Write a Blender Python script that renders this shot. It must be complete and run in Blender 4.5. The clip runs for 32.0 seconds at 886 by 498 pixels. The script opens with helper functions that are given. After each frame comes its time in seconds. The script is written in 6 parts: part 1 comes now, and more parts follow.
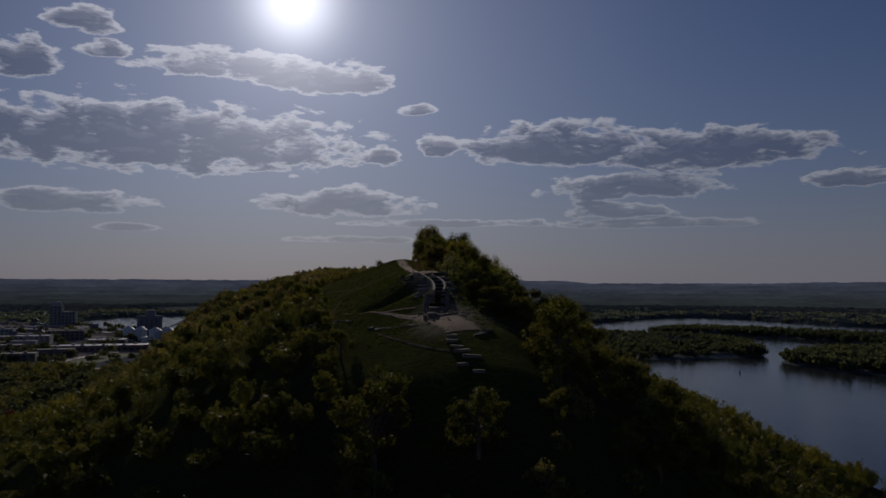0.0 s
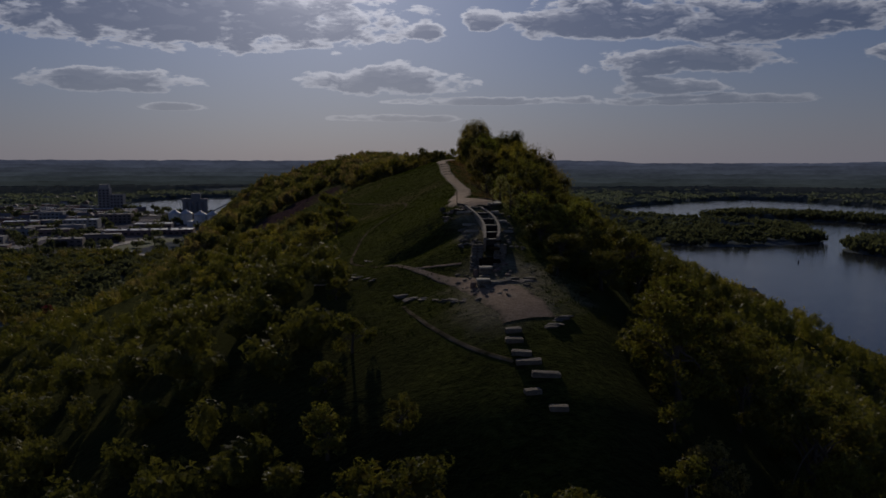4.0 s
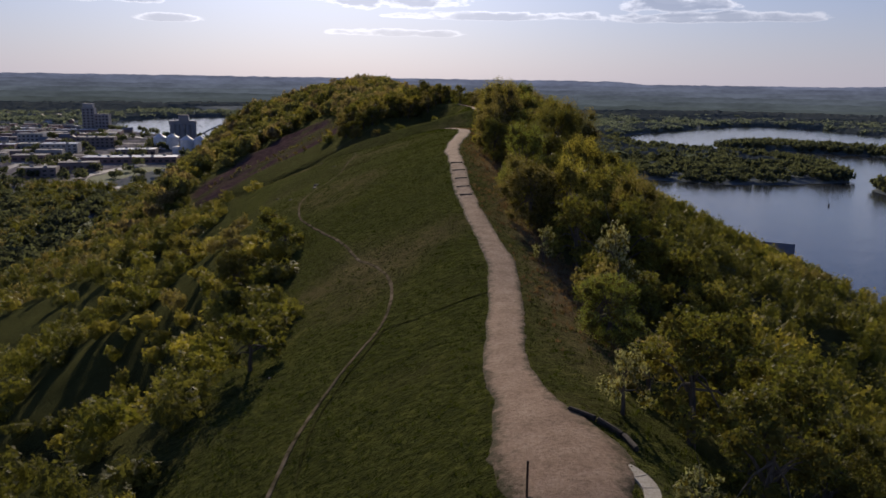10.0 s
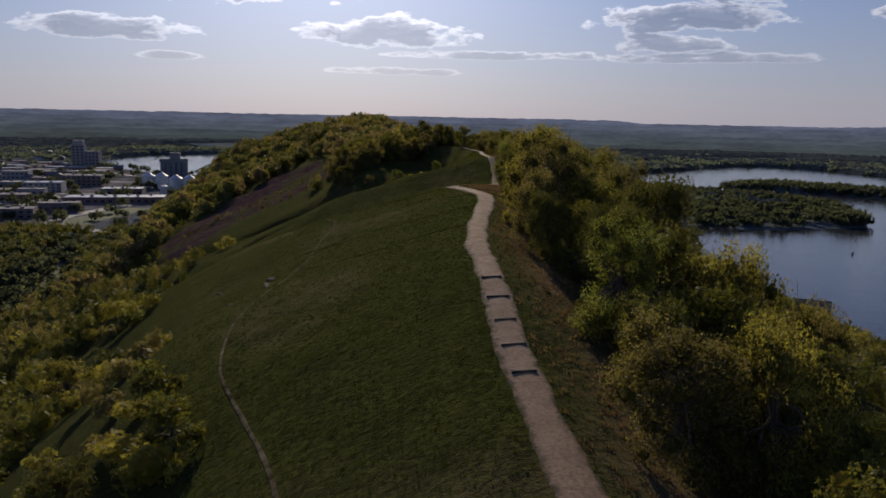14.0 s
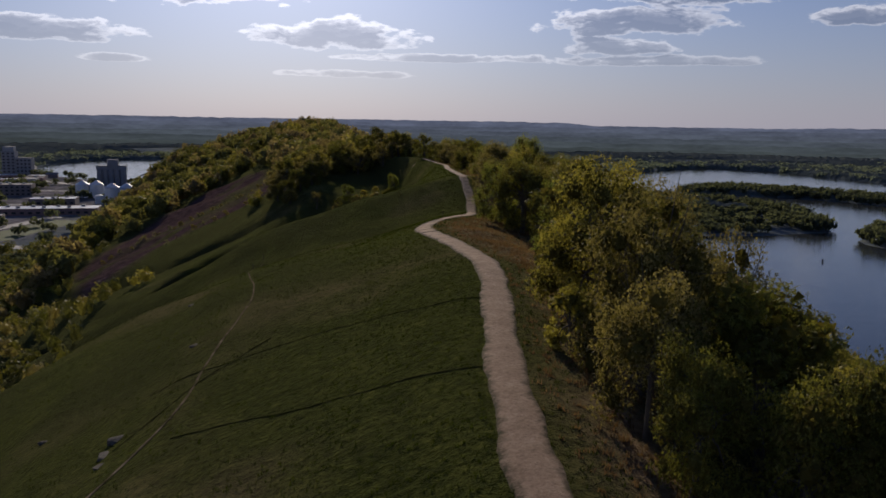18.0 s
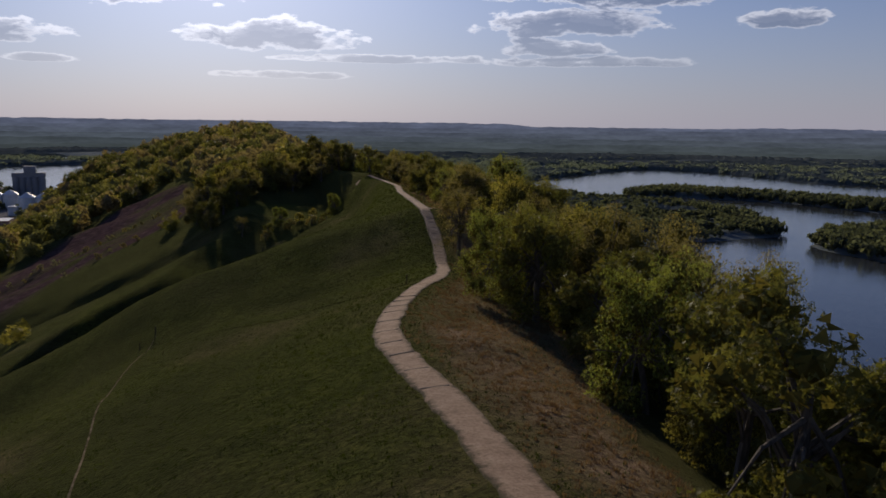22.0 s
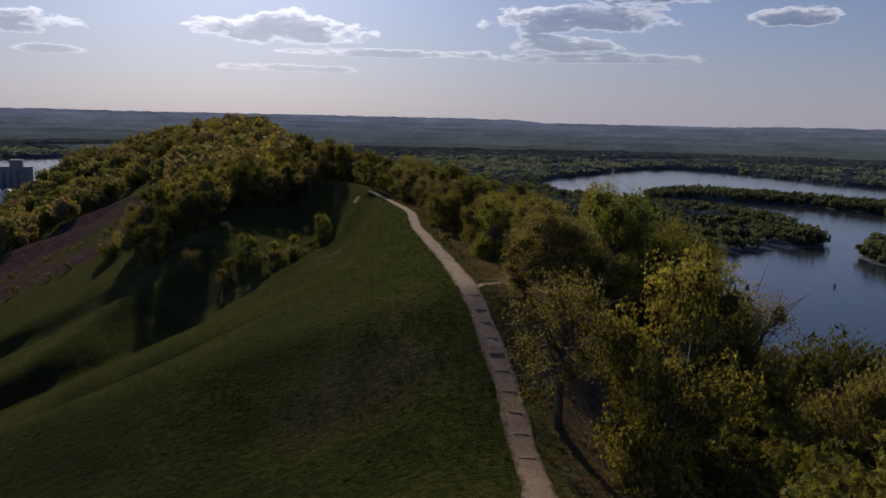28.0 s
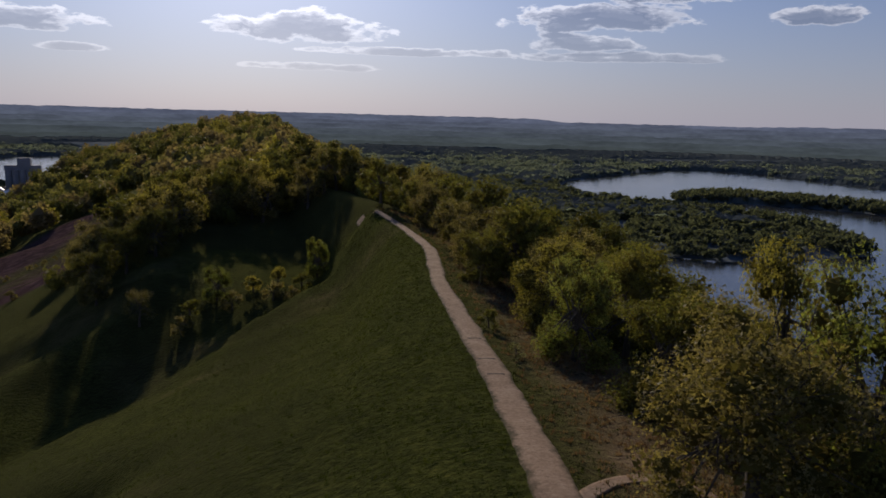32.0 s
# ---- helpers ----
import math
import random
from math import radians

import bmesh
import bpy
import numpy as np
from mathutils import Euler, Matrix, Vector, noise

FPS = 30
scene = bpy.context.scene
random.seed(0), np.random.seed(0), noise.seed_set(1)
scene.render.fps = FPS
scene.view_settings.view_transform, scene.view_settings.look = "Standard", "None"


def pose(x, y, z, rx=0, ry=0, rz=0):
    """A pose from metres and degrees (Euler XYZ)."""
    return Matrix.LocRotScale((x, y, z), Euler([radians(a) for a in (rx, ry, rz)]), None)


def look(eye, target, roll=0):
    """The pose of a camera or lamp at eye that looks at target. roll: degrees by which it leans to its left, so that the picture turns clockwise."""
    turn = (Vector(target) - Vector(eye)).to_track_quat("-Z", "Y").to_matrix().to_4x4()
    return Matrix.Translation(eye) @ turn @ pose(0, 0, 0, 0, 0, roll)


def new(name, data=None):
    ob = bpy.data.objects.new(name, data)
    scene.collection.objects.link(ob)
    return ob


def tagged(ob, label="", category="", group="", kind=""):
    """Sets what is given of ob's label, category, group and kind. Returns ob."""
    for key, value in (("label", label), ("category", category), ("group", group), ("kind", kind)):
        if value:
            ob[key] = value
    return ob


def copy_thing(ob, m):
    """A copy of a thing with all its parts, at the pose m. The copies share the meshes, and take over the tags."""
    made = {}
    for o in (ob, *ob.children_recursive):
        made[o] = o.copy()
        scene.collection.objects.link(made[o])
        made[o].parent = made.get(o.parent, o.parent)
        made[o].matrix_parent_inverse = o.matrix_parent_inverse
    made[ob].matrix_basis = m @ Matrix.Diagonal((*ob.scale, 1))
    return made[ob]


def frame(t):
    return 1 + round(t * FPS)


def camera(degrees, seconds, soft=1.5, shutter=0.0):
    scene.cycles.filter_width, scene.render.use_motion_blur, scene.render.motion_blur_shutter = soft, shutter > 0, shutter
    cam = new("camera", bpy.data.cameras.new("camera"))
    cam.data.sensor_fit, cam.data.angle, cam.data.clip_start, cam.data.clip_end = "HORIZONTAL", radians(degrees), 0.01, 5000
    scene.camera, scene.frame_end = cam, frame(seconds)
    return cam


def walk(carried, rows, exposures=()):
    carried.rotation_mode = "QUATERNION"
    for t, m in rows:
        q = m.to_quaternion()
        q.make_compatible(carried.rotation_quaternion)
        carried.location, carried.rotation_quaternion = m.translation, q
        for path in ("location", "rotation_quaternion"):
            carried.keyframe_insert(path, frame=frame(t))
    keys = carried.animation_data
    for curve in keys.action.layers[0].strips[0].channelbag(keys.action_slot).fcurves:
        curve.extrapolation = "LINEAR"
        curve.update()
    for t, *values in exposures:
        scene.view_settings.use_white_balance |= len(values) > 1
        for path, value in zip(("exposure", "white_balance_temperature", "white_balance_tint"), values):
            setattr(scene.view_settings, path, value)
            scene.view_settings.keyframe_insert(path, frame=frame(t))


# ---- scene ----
cam = camera(58.0, 32.0, 1.6)
PATH = [
    (0, (-8.86, -107.998, 86.381), (-8.623, -106.014, 86.47), 0.1),
    (0.5, (-8.535, -105.783, 87.028), (-8.328, -103.796, 87.119), 0.0),
    (1, (-8.262, -103.411, 87.696), (-8.087, -101.421, 87.787), 0.1),
    (1.5, (-8.018, -100.805, 88.464), (-7.861, -98.813, 88.554), 0.1),
    (2, (-7.755, -97.866, 89.204), (-7.612, -95.873, 89.295), 0.2),
    (2.5, (-7.531, -94.691, 89.748), (-7.393, -92.697, 89.823), 0.2),
    (3, (-7.307, -91.281, 90.405), (-7.169, -89.286, 90.387), 0.1),
    (3.5, (-7.058, -87.437, 91.071), (-6.922, -85.445, 90.956), -0.0),
    (4, (-6.732, -83.059, 92.067), (-6.606, -81.074, 91.855), 0.0),
    (4.5, (-6.499, -78.622, 93.263), (-6.385, -76.649, 92.95), 0.0),
    (6.5, (-5.64, -59.866, 98.355), (-5.527, -57.912, 97.942), 0.4),
    (7, (-5.506, -54.904, 99.569), (-5.391, -52.95, 99.157), 0.5),
    (7.5, (-5.396, -49.968, 100.824), (-5.278, -48.014, 100.411), 0.6),
    (8, (-5.261, -44.967, 101.672), (-5.14, -43.014, 101.259), 0.6),
    (8.5, (-5.166, -40.111, 101.826), (-5.044, -38.158, 101.411), 0.8),
    (9, (-5.009, -35.069, 101.701), (-4.883, -33.116, 101.287), 0.9),
    (9.5, (-4.848, -30.086, 101.731), (-4.721, -28.134, 101.319), 0.8),
    (10, (-4.662, -25.117, 101.946), (-4.535, -23.164, 101.534), 0.8),
    (10.5, (-4.565, -19.601, 102.098), (-4.436, -17.649, 101.684), 0.9),
    (11, (-4.434, -14.065, 102.204), (-4.304, -12.113, 101.791), 0.9),
    (11.5, (-4.313, -8.696, 102.329), (-4.183, -6.743, 101.916), 0.9),
    (12, (-4.169, -3.273, 102.555), (-4.038, -1.32, 102.145), 1.0),
    (12.5, (-4.151, 2.365, 102.627), (-4.019, 4.32, 102.226), 1.0),
    (13, (-4.064, 7.885, 102.719), (-3.93, 9.846, 102.349), 1.0),
    (13.5, (-3.937, 13.4, 102.811), (-3.804, 15.367, 102.476), 1.1),
    (14, (-3.873, 19.025, 103.003), (-3.739, 20.994, 102.681), 1.1),
    (14.5, (-3.791, 24.468, 103.056), (-3.656, 26.437, 102.734), 1.0),
    (16.5, (-3.866, 44.328, 103.996), (-3.622, 46.287, 103.677), 0.9),
    (17, (-3.829, 49.492, 104.09), (-3.578, 51.451, 103.773), 0.9),
    (17.5, (-3.587, 54.623, 104.308), (-3.335, 56.581, 103.992), 0.9),
    (18, (-3.16, 59.658, 104.57), (-2.909, 61.618, 104.256), 0.9),
    (18.5, (-2.863, 64.582, 104.979), (-2.612, 66.541, 104.663), 0.9),
    (19, (-2.459, 69.499, 105.535), (-2.21, 71.458, 105.22), 0.9),
    (19.5, (-2.023, 74.325, 106.078), (-1.773, 76.284, 105.764), 0.9),
    (20, (-1.686, 79.344, 106.65), (-1.436, 81.303, 106.336), 0.9),
    (20.5, (-1.421, 85.15, 107.465), (-1.17, 87.109, 107.152), 0.9),
    (21, (-1.269, 90.735, 107.794), (-0.991, 92.69, 107.48), 0.9),
    (21.5, (-1.22, 95.709, 107.517), (-0.848, 97.65, 107.207), 0.7),
    (22, (-0.743, 100.565, 107.284), (-0.347, 102.501, 106.974), 0.7),
    (22.5, (-0.32, 105.776, 107.29), (0.077, 107.712, 106.979), 0.8),
    (23, (0.365, 111.233, 107.348), (0.76, 113.169, 107.036), 0.8),
    (23.5, (0.962, 116.995, 107.356), (1.357, 118.931, 107.043), 0.8),
    (24, (1.561, 122.914, 107.355), (1.957, 124.849, 107.04), 0.9),
    (24.5, (2.329, 128.912, 107.304), (2.723, 130.847, 106.987), 1.0),
    (25, (3.162, 134.816, 107.283), (3.554, 136.751, 106.965), 1.0),
    (25.5, (4.238, 140.379, 107.501), (4.629, 142.314, 107.181), 1.1),
    (27.5, (6.679, 160.886, 107.695), (7.063, 162.823, 107.374), 1.2),
    (28, (7.458, 166.021, 107.662), (7.839, 167.958, 107.34), 1.3),
    (28.5, (8.174, 171.121, 107.635), (8.554, 173.058, 107.313), 1.4),
    (29, (8.893, 176.127, 107.602), (9.271, 178.064, 107.28), 1.4),
    (29.5, (9.704, 181.22, 107.546), (10.079, 183.158, 107.224), 1.4),
    (30, (10.45, 186.323, 107.487), (10.823, 188.261, 107.165), 1.4),
    (30.5, (11.235, 191.31, 107.493), (11.601, 193.249, 107.172), 1.4),
    (31, (11.967, 196.208, 107.47), (12.326, 198.149, 107.148), 1.4),
    (31.5, (12.724, 201.018, 107.465), (13.077, 202.96, 107.143), 1.3),
    (32, (13.373, 206.036, 107.64), (13.71, 207.98, 107.314), 1.5),
]
EXPOSURES = [(0, -1.9, 6200, 14), (3.0, -1.9, 6200, 14), (4.0, -1.7, 6250, 14), (4.5, -1.4, 6300, 14), (6.5, 0.0, 6400, 16), (8, 0.0, 6420, 16), (12, -0.14, 6400, 15), (13, -0.25, 6370, 15), (14, -0.45, 6330, 14), (18, -0.48, 6300, 14), (32, -0.45, 6300, 14)]
walk(cam, [(t, look(eye, target, roll)) for t, eye, target, roll in PATH], EXPOSURES)

# ---- world, sun and exposure ----
SUN_AZ, SUN_EL = -4.0, 19.5          # degrees: clockwise from +y, above the horizon
sun_dir = Vector((math.sin(radians(SUN_AZ)) * math.cos(radians(SUN_EL)), math.cos(radians(SUN_AZ)) * math.cos(radians(SUN_EL)), math.sin(radians(SUN_EL))))
SUN_POWER, SKY_POWER = 4.5, 0.075
sun = new("sun", bpy.data.lights.new("sun", "SUN"))
sun.data.energy, sun.data.angle, sun.data.color = SUN_POWER, radians(0.6), (1.0, 0.86, 0.66)
sun.matrix_world = look((0, 0, 300), Vector((0, 0, 300)) - sun_dir)


class Nodes:
    """Short calls for building a node tree."""

    def __init__(self, tree):
        self.tree = tree
        tree.nodes.clear()

    def add(self, kind, **values):
        node = self.tree.nodes.new(kind)
        for key, value in values.items():
            node.inputs[key.replace("_", " ")].default_value = value
        return node

    def link(self, a, b):
        self.tree.links.new(a, b)

    def put(self, socket, value):
        if isinstance(value, bpy.types.NodeSocket):
            self.link(value, socket)
        else:
            socket.default_value = value

    def math(self, op, a, b=0.0, c=0.0, clamp=False):
        node = self.tree.nodes.new("ShaderNodeMath")
        node.operation, node.use_clamp = op, clamp
        for socket, value in zip(node.inputs, (a, b, c)):
            self.put(socket, value)
        return node.outputs[0]

    def step(self, value, low, high, to0=0.0, to1=1.0):
        node = self.tree.nodes.new("ShaderNodeMapRange")
        node.interpolation_type = "SMOOTHSTEP"
        for socket, v in zip(node.inputs, (value, low, high, to0, to1)):
            self.put(socket, v)
        return node.outputs[0]

    def mix(self, factor, a, b, blend="MIX"):
        node = self.tree.nodes.new("ShaderNodeMix")
        node.data_type, node.blend_type = "RGBA", blend
        self.put(node.inputs[0], factor)
        for socket, v in ((node.inputs[6], a), (node.inputs[7], b)):
            self.put(socket, (*v, 1.0) if isinstance(v, tuple) and len(v) == 3 else v)
        return node.outputs[2]

    def noise(self, vector, scale, detail=4.0, rough=0.55, distortion=0.0):
        node = self.add("ShaderNodeTexNoise", Scale=scale, Detail=detail, Roughness=rough, Distortion=distortion)
        if vector is not None:
            self.link(vector, node.inputs["Vector"])
        return node.outputs["Fac"]

    def place(self):
        return self.tree.nodes.new("ShaderNodeNewGeometry").outputs["Position"]

    def scaled(self, vector, x, y, z):
        node = self.tree.nodes.new("ShaderNodeVectorMath")
        node.operation = "MULTIPLY"
        self.link(vector, node.inputs[0])
        node.inputs[1].default_value = (x, y, z)
        return node.outputs[0]

    def ramp(self, factor, *stops):
        node = self.tree.nodes.new("ShaderNodeValToRGB")
        band = node.color_ramp
        while len(band.elements) < len(stops):
            band.elements.new(0.5)
        for element, (at, colour) in zip(band.elements, stops):
            element.position, element.color = at, (*colour, 1.0)
        self.link(factor, node.inputs[0])
        return node.outputs[0]

    def tint(self, value, colour):
        node = self.tree.nodes.new("ShaderNodeVectorMath")
        node.operation = "SCALE"
        node.inputs[0].default_value = colour
        self.link(value, node.inputs["Scale"])
        return node.outputs[0]

    def attribute(self, name):
        node = self.tree.nodes.new("ShaderNodeAttribute")
        node.attribute_name = name
        return node.outputs["Fac"]


# Clouds of the afternoon sky: azimuth, elevation, half width, half height, in degrees.
CLOUDS_HIGH = [(-14.0, 9.9, 14.7, 2.2), (-7.6, 15.0, 7.6, 0.9), (-1.7, 14.4, 5.2, 1.1), (-21.6, 14.2, 2.4, 1.2), (-17.7, 17.0, 2.2, 0.8), (-16.2, 15.3, 1.8, 0.5), (5.0, 12.4, 1.6, 0.36), (2.4, 9.2, 1.5, 0.7), (6.4, 9.9, 1.5, 0.75), (15.5, 9.9, 7.2, 1.4)]
CLOUDS_LOW = [(25.1, 9.2, 7.6, 1.3), (20.2, 6.9, 5.7, 0.95), (19.0, 5.3, 3.8, 0.6), (-0.2, 5.8, 5.4, 1.0), (-18.8, 5.4, 5.0, 0.7), (7.5, 4.4, 7.6, 0.28), (21.7, 4.3, 6.5, 0.36), (33.9, 6.9, 2.6, 0.65), (-14.8, 3.8, 2.2, 0.24), (1.0, 3.2, 5.0, 0.24)]

world = bpy.data.worlds.new("sky")
scene.world = world
world.use_nodes = True
n = Nodes(world.node_tree)
sky = n.add("ShaderNodeTexSky")
sky.sky_type, sky.sun_disc = "NISHITA", False
sky.sun_elevation, sky.sun_rotation = radians(SUN_EL), radians(SUN_AZ)
sky.air_density, sky.dust_density, sky.ozone_density = 1.0, 0.35, 3.0
way = n.add("ShaderNodeTexCoord").outputs["Generated"]
split = n.add("ShaderNodeSeparateXYZ")
n.link(way, split.inputs[0])
azimuth = n.math("MULTIPLY", n.math("ARCTAN2", split.outputs[0], split.outputs[1]), 57.2958)
height = n.math("MULTIPLY", n.math("ARCSINE", split.outputs[2]), 57.2958)


def cloud_depth(level):
    """How deep into cloud a direction looks: below 0 is clear air."""
    flat = n.add("ShaderNodeCombineXYZ")
    n.link(azimuth, flat.inputs[0])
    n.link(n.math("MULTIPLY", level, 2.6), flat.inputs[1])
    puffs = n.math("SUBTRACT", n.noise(flat.outputs[0], 0.42, 9.0, 0.58, 0.25), 0.5)
    coarse = n.math("SUBTRACT", n.noise(flat.outputs[0], 0.13, 3.0, 0.5), 0.5)
    cover = None
    for a, e, w, h in CLOUDS_HIGH + CLOUDS_LOW:
        du = n.math("DIVIDE", n.math("SUBTRACT", azimuth, a), w * 1.12)
        up = n.math("SUBTRACT", level, e - 0.25 * h)
        # flat below, domed above
        dv = n.math("DIVIDE", up, n.math("ADD", h * 0.85, n.math("MULTIPLY", n.math("GREATER_THAN", up, 0.0), h * 0.6)))
        bump = n.math("SUBTRACT", 1.0, n.math("ADD", n.math("MULTIPLY", du, du), n.math("MULTIPLY", dv, dv)))
        bump = n.math("MAXIMUM", bump, -1.6)
        cover = bump if cover is None else n.math("MAXIMUM", cover, bump)
    elsewhere = n.math("ADD", n.math("MULTIPLY", coarse, 3.0), n.step(n.math("ABSOLUTE", azimuth), 34.0, 60.0, -1.15, -0.55))
    cover = n.math("MAXIMUM", cover, elsewhere)
    return n.math("ADD", n.math("ADD", n.math("MULTIPLY", cover, 1.6), n.math("MULTIPLY", puffs, 5.2)), n.math("MULTIPLY", coarse, 0.8))


depth = cloud_depth(height)
depth_above = cloud_depth(n.math("ADD", height, 0.4))
veil = n.math("MULTIPLY", n.step(depth, 0.0, 0.5), n.step(height, 1.0, 9.0, 0.2, 1.0))
# towards the sun the clouds are lit from behind: bright rims, grey bodies
sun_vec = n.add("ShaderNodeVectorMath")
sun_vec.operation = "DOT_PRODUCT"
n.link(way, sun_vec.inputs[0])
sun_vec.inputs[1].default_value = sun_dir
near_sun = n.math("MAXIMUM", sun_vec.outputs["Value"], 0.0)
haze = n.math("POWER", near_sun, 9.0)
glow = n.math("ADD", n.math("ADD", n.math("MULTIPLY", n.math("POWER", near_sun, 28.0), 0.95), n.math("MULTIPLY", n.math("POWER", near_sun, 170.0), 2.6)), n.math("MULTIPLY", n.math("POWER", near_sun, 1000.0), 14.0))
rim_light = n.math("ADD", 0.8, n.math("MULTIPLY", n.math("POWER", near_sun, 14.0), 0.9))
low_haze = n.math("POWER", n.math("SUBTRACT", 1.0, n.math("ABSOLUTE", split.outputs[2]), clamp=True), 7.0)
blue_air = n.mix(1.0, sky.outputs[0], (0.7, 0.8, 1.1), "MULTIPLY")
air = n.mix(n.math("MULTIPLY", low_haze, 0.85), blue_air, (6.2, 6.0, 7.0))
air = n.mix(1.0, air, n.tint(haze, (1.7, 1.7, 1.75)), "ADD")
thin = n.step(depth, 0.2, 1.05, 1.0, 0.0)
crest = n.step(n.math("SUBTRACT", depth, depth_above), 0.15, 0.75)
lit = n.math("ADD", n.math("MULTIPLY", thin, 0.9), n.math("MULTIPLY", n.math("MULTIPLY", crest, n.step(depth, 0.5, 1.7, 1.0, 0.12)), 0.6))
lit = n.math("ADD", lit, n.math("MULTIPLY", n.math("POWER", near_sun, 90.0), 0.5), clamp=True)
shade = n.mix(1.0, n.mix(1.0, air, (0.56, 0.55, 0.57), "MULTIPLY"), (0.6, 0.65, 0.8), "ADD")
bright = n.mix(1.0, n.mix(1.0, n.tint(rim_light, (10.6, 10.4, 10.5)), n.mix(1.0, air, (0.45, 0.45, 0.45), "MULTIPLY"), "ADD"), (1.0, 1.0, 1.0), "MULTIPLY")
body = n.mix(lit, shade, bright)
air = n.mix(n.math("MULTIPLY", veil, 0.95), air, body)
air = n.mix(1.0, air, n.tint(n.math("MINIMUM", glow, 40.0), (3.0, 3.0, 3.0)), "ADD")
back = n.add("ShaderNodeBackground", Strength=SKY_POWER)
n.link(air, back.inputs[0])
n.link(back.outputs[0], n.add("ShaderNodeOutputWorld").inputs[0])


# ---- materials ----
def surface(name, colour, rough=0.8, bump=None, height=0.05, metal=0.0, specular=0.3, fuzz=0.0):
    """colour(n) and bump(n) return sockets."""
    mat = bpy.data.materials.new(name)
    mat.use_nodes = True
    n = Nodes(mat.node_tree)
    shader = n.add("ShaderNodeBsdfPrincipled", Roughness=rough, Metallic=metal)
    shader.inputs["Specular IOR Level"].default_value = specular
    if fuzz:
        n.link(n.math("MULTIPLY", n.math("SUBTRACT", 1.0, n.math("MAXIMUM", n.attribute("plain"), n.attribute("bare"))), fuzz), shader.inputs["Sheen Weight"])
    shader.inputs["Sheen Roughness"].default_value = 0.45
    shader.inputs["Sheen Tint"].default_value = (0.75, 0.8, 0.3, 1)
    n.put(shader.inputs["Base Color"], colour(n) if callable(colour) else (*colour, 1.0))
    if bump:
        relief = n.add("ShaderNodeBump", Strength=1.0, Distance=height)
        n.link(bump(n), relief.inputs["Height"])
        n.link(relief.outputs[0], shader.inputs["Normal"])
    n.link(shader.outputs[0], n.add("ShaderNodeOutputMaterial").inputs[0])
    return mat


def leaf_material(name, dark, mid, light, glow=0.42, lace=14.0):
    """Thin leaves that let the sun through."""
    mat = bpy.data.materials.new(name)
    mat.use_nodes = True
    n = Nodes(mat.node_tree)
    place = n.place()
    island = n.tree.nodes.new("ShaderNodeNewGeometry").outputs["Random Per Island"]
    tone = n.math("ADD", n.math("MULTIPLY", n.noise(place, 0.13, 2.0), 0.95), n.math("MULTIPLY", island, 0.22))
    colour = n.ramp(tone, (0.25, dark), (0.55, mid), (0.85, light))
    front = n.add("ShaderNodeBsdfPrincipled", Roughness=0.6)
    front.inputs["Specular IOR Level"].default_value = 0.1 if lace else 0.0
    n.link(colour, front.inputs["Base Color"])
    through_leaf = n.add("ShaderNodeBsdfTranslucent")
    n.link(n.mix(1.0, colour, (1.3, 1.3, 0.7), "MULTIPLY"), through_leaf.inputs[0])
    both = n.add("ShaderNodeMixShader")
    both.inputs[0].default_value = glow
    n.link(front.outputs[0], both.inputs[1])
    n.link(through_leaf.outputs[0], both.inputs[2])
    shade = both.outputs[0]
    if lace:
        # gaps between the small leaves of one spray
        gaps = n.add("ShaderNodeMixShader")
        n.link(n.step(n.noise(place, lace, 2.0, 0.6), 0.46, 0.49), gaps.inputs[0])
        n.link(n.add("ShaderNodeBsdfTransparent").outputs[0], gaps.inputs[1])
        n.link(shade, gaps.inputs[2])
        shade = gaps.outputs[0]
    n.link(shade, n.add("ShaderNodeOutputMaterial").inputs[0])
    return mat


LEAF_GREEN = leaf_material("green_leaves", (0.075, 0.080, 0.019), (0.142, 0.140, 0.030), (0.237, 0.215, 0.048))
LEAF_YELLOW = leaf_material("young_yellow_leaves", (0.133, 0.119, 0.029), (0.244, 0.214, 0.049), (0.377, 0.316, 0.073), 0.5)
LEAF_OLIVE = leaf_material("olive_budding_leaves", (0.121, 0.101, 0.042), (0.199, 0.164, 0.066), (0.292, 0.236, 0.091), 0.46)
LEAF_FRESH = leaf_material("fresh_green_leaves", (0.105, 0.125, 0.028), (0.175, 0.195, 0.045), (0.27, 0.28, 0.075), 0.5)
LEAF_DARK = leaf_material("dark_leaves", (0.061, 0.064, 0.019), (0.102, 0.102, 0.028), (0.160, 0.147, 0.041), 0.42)
# brown and green of the hump, lightened and greyed: haze painted in
LEAF_BROWN_HAZE = leaf_material("hazed_brown_budding_leaves", (0.149, 0.120, 0.063), (0.256, 0.199, 0.103), (0.381, 0.293, 0.148), 0.42, 0)
LEAF_MOSS_HAZE = leaf_material("hazed_moss_green_leaves", (0.115, 0.115, 0.045), (0.206, 0.193, 0.073), (0.312, 0.275, 0.106), 0.42, 0)
LEAF_GREY = leaf_material("silvery_leaves", (0.138, 0.149, 0.081), (0.230, 0.230, 0.127), (0.345, 0.322, 0.184), 0.45)
# far leaves: distance haze is painted in as a blue-grey tint
LEAF_FAR_HAZE = leaf_material("hazed_woodland_leaves", (0.099, 0.121, 0.130), (0.133, 0.157, 0.160), (0.172, 0.195, 0.189), 0.5, 0)
LEAF_PINK = leaf_material("pink_blossom", (0.12, 0.02, 0.04), (0.22, 0.035, 0.07), (0.32, 0.06, 0.11), 0.4)
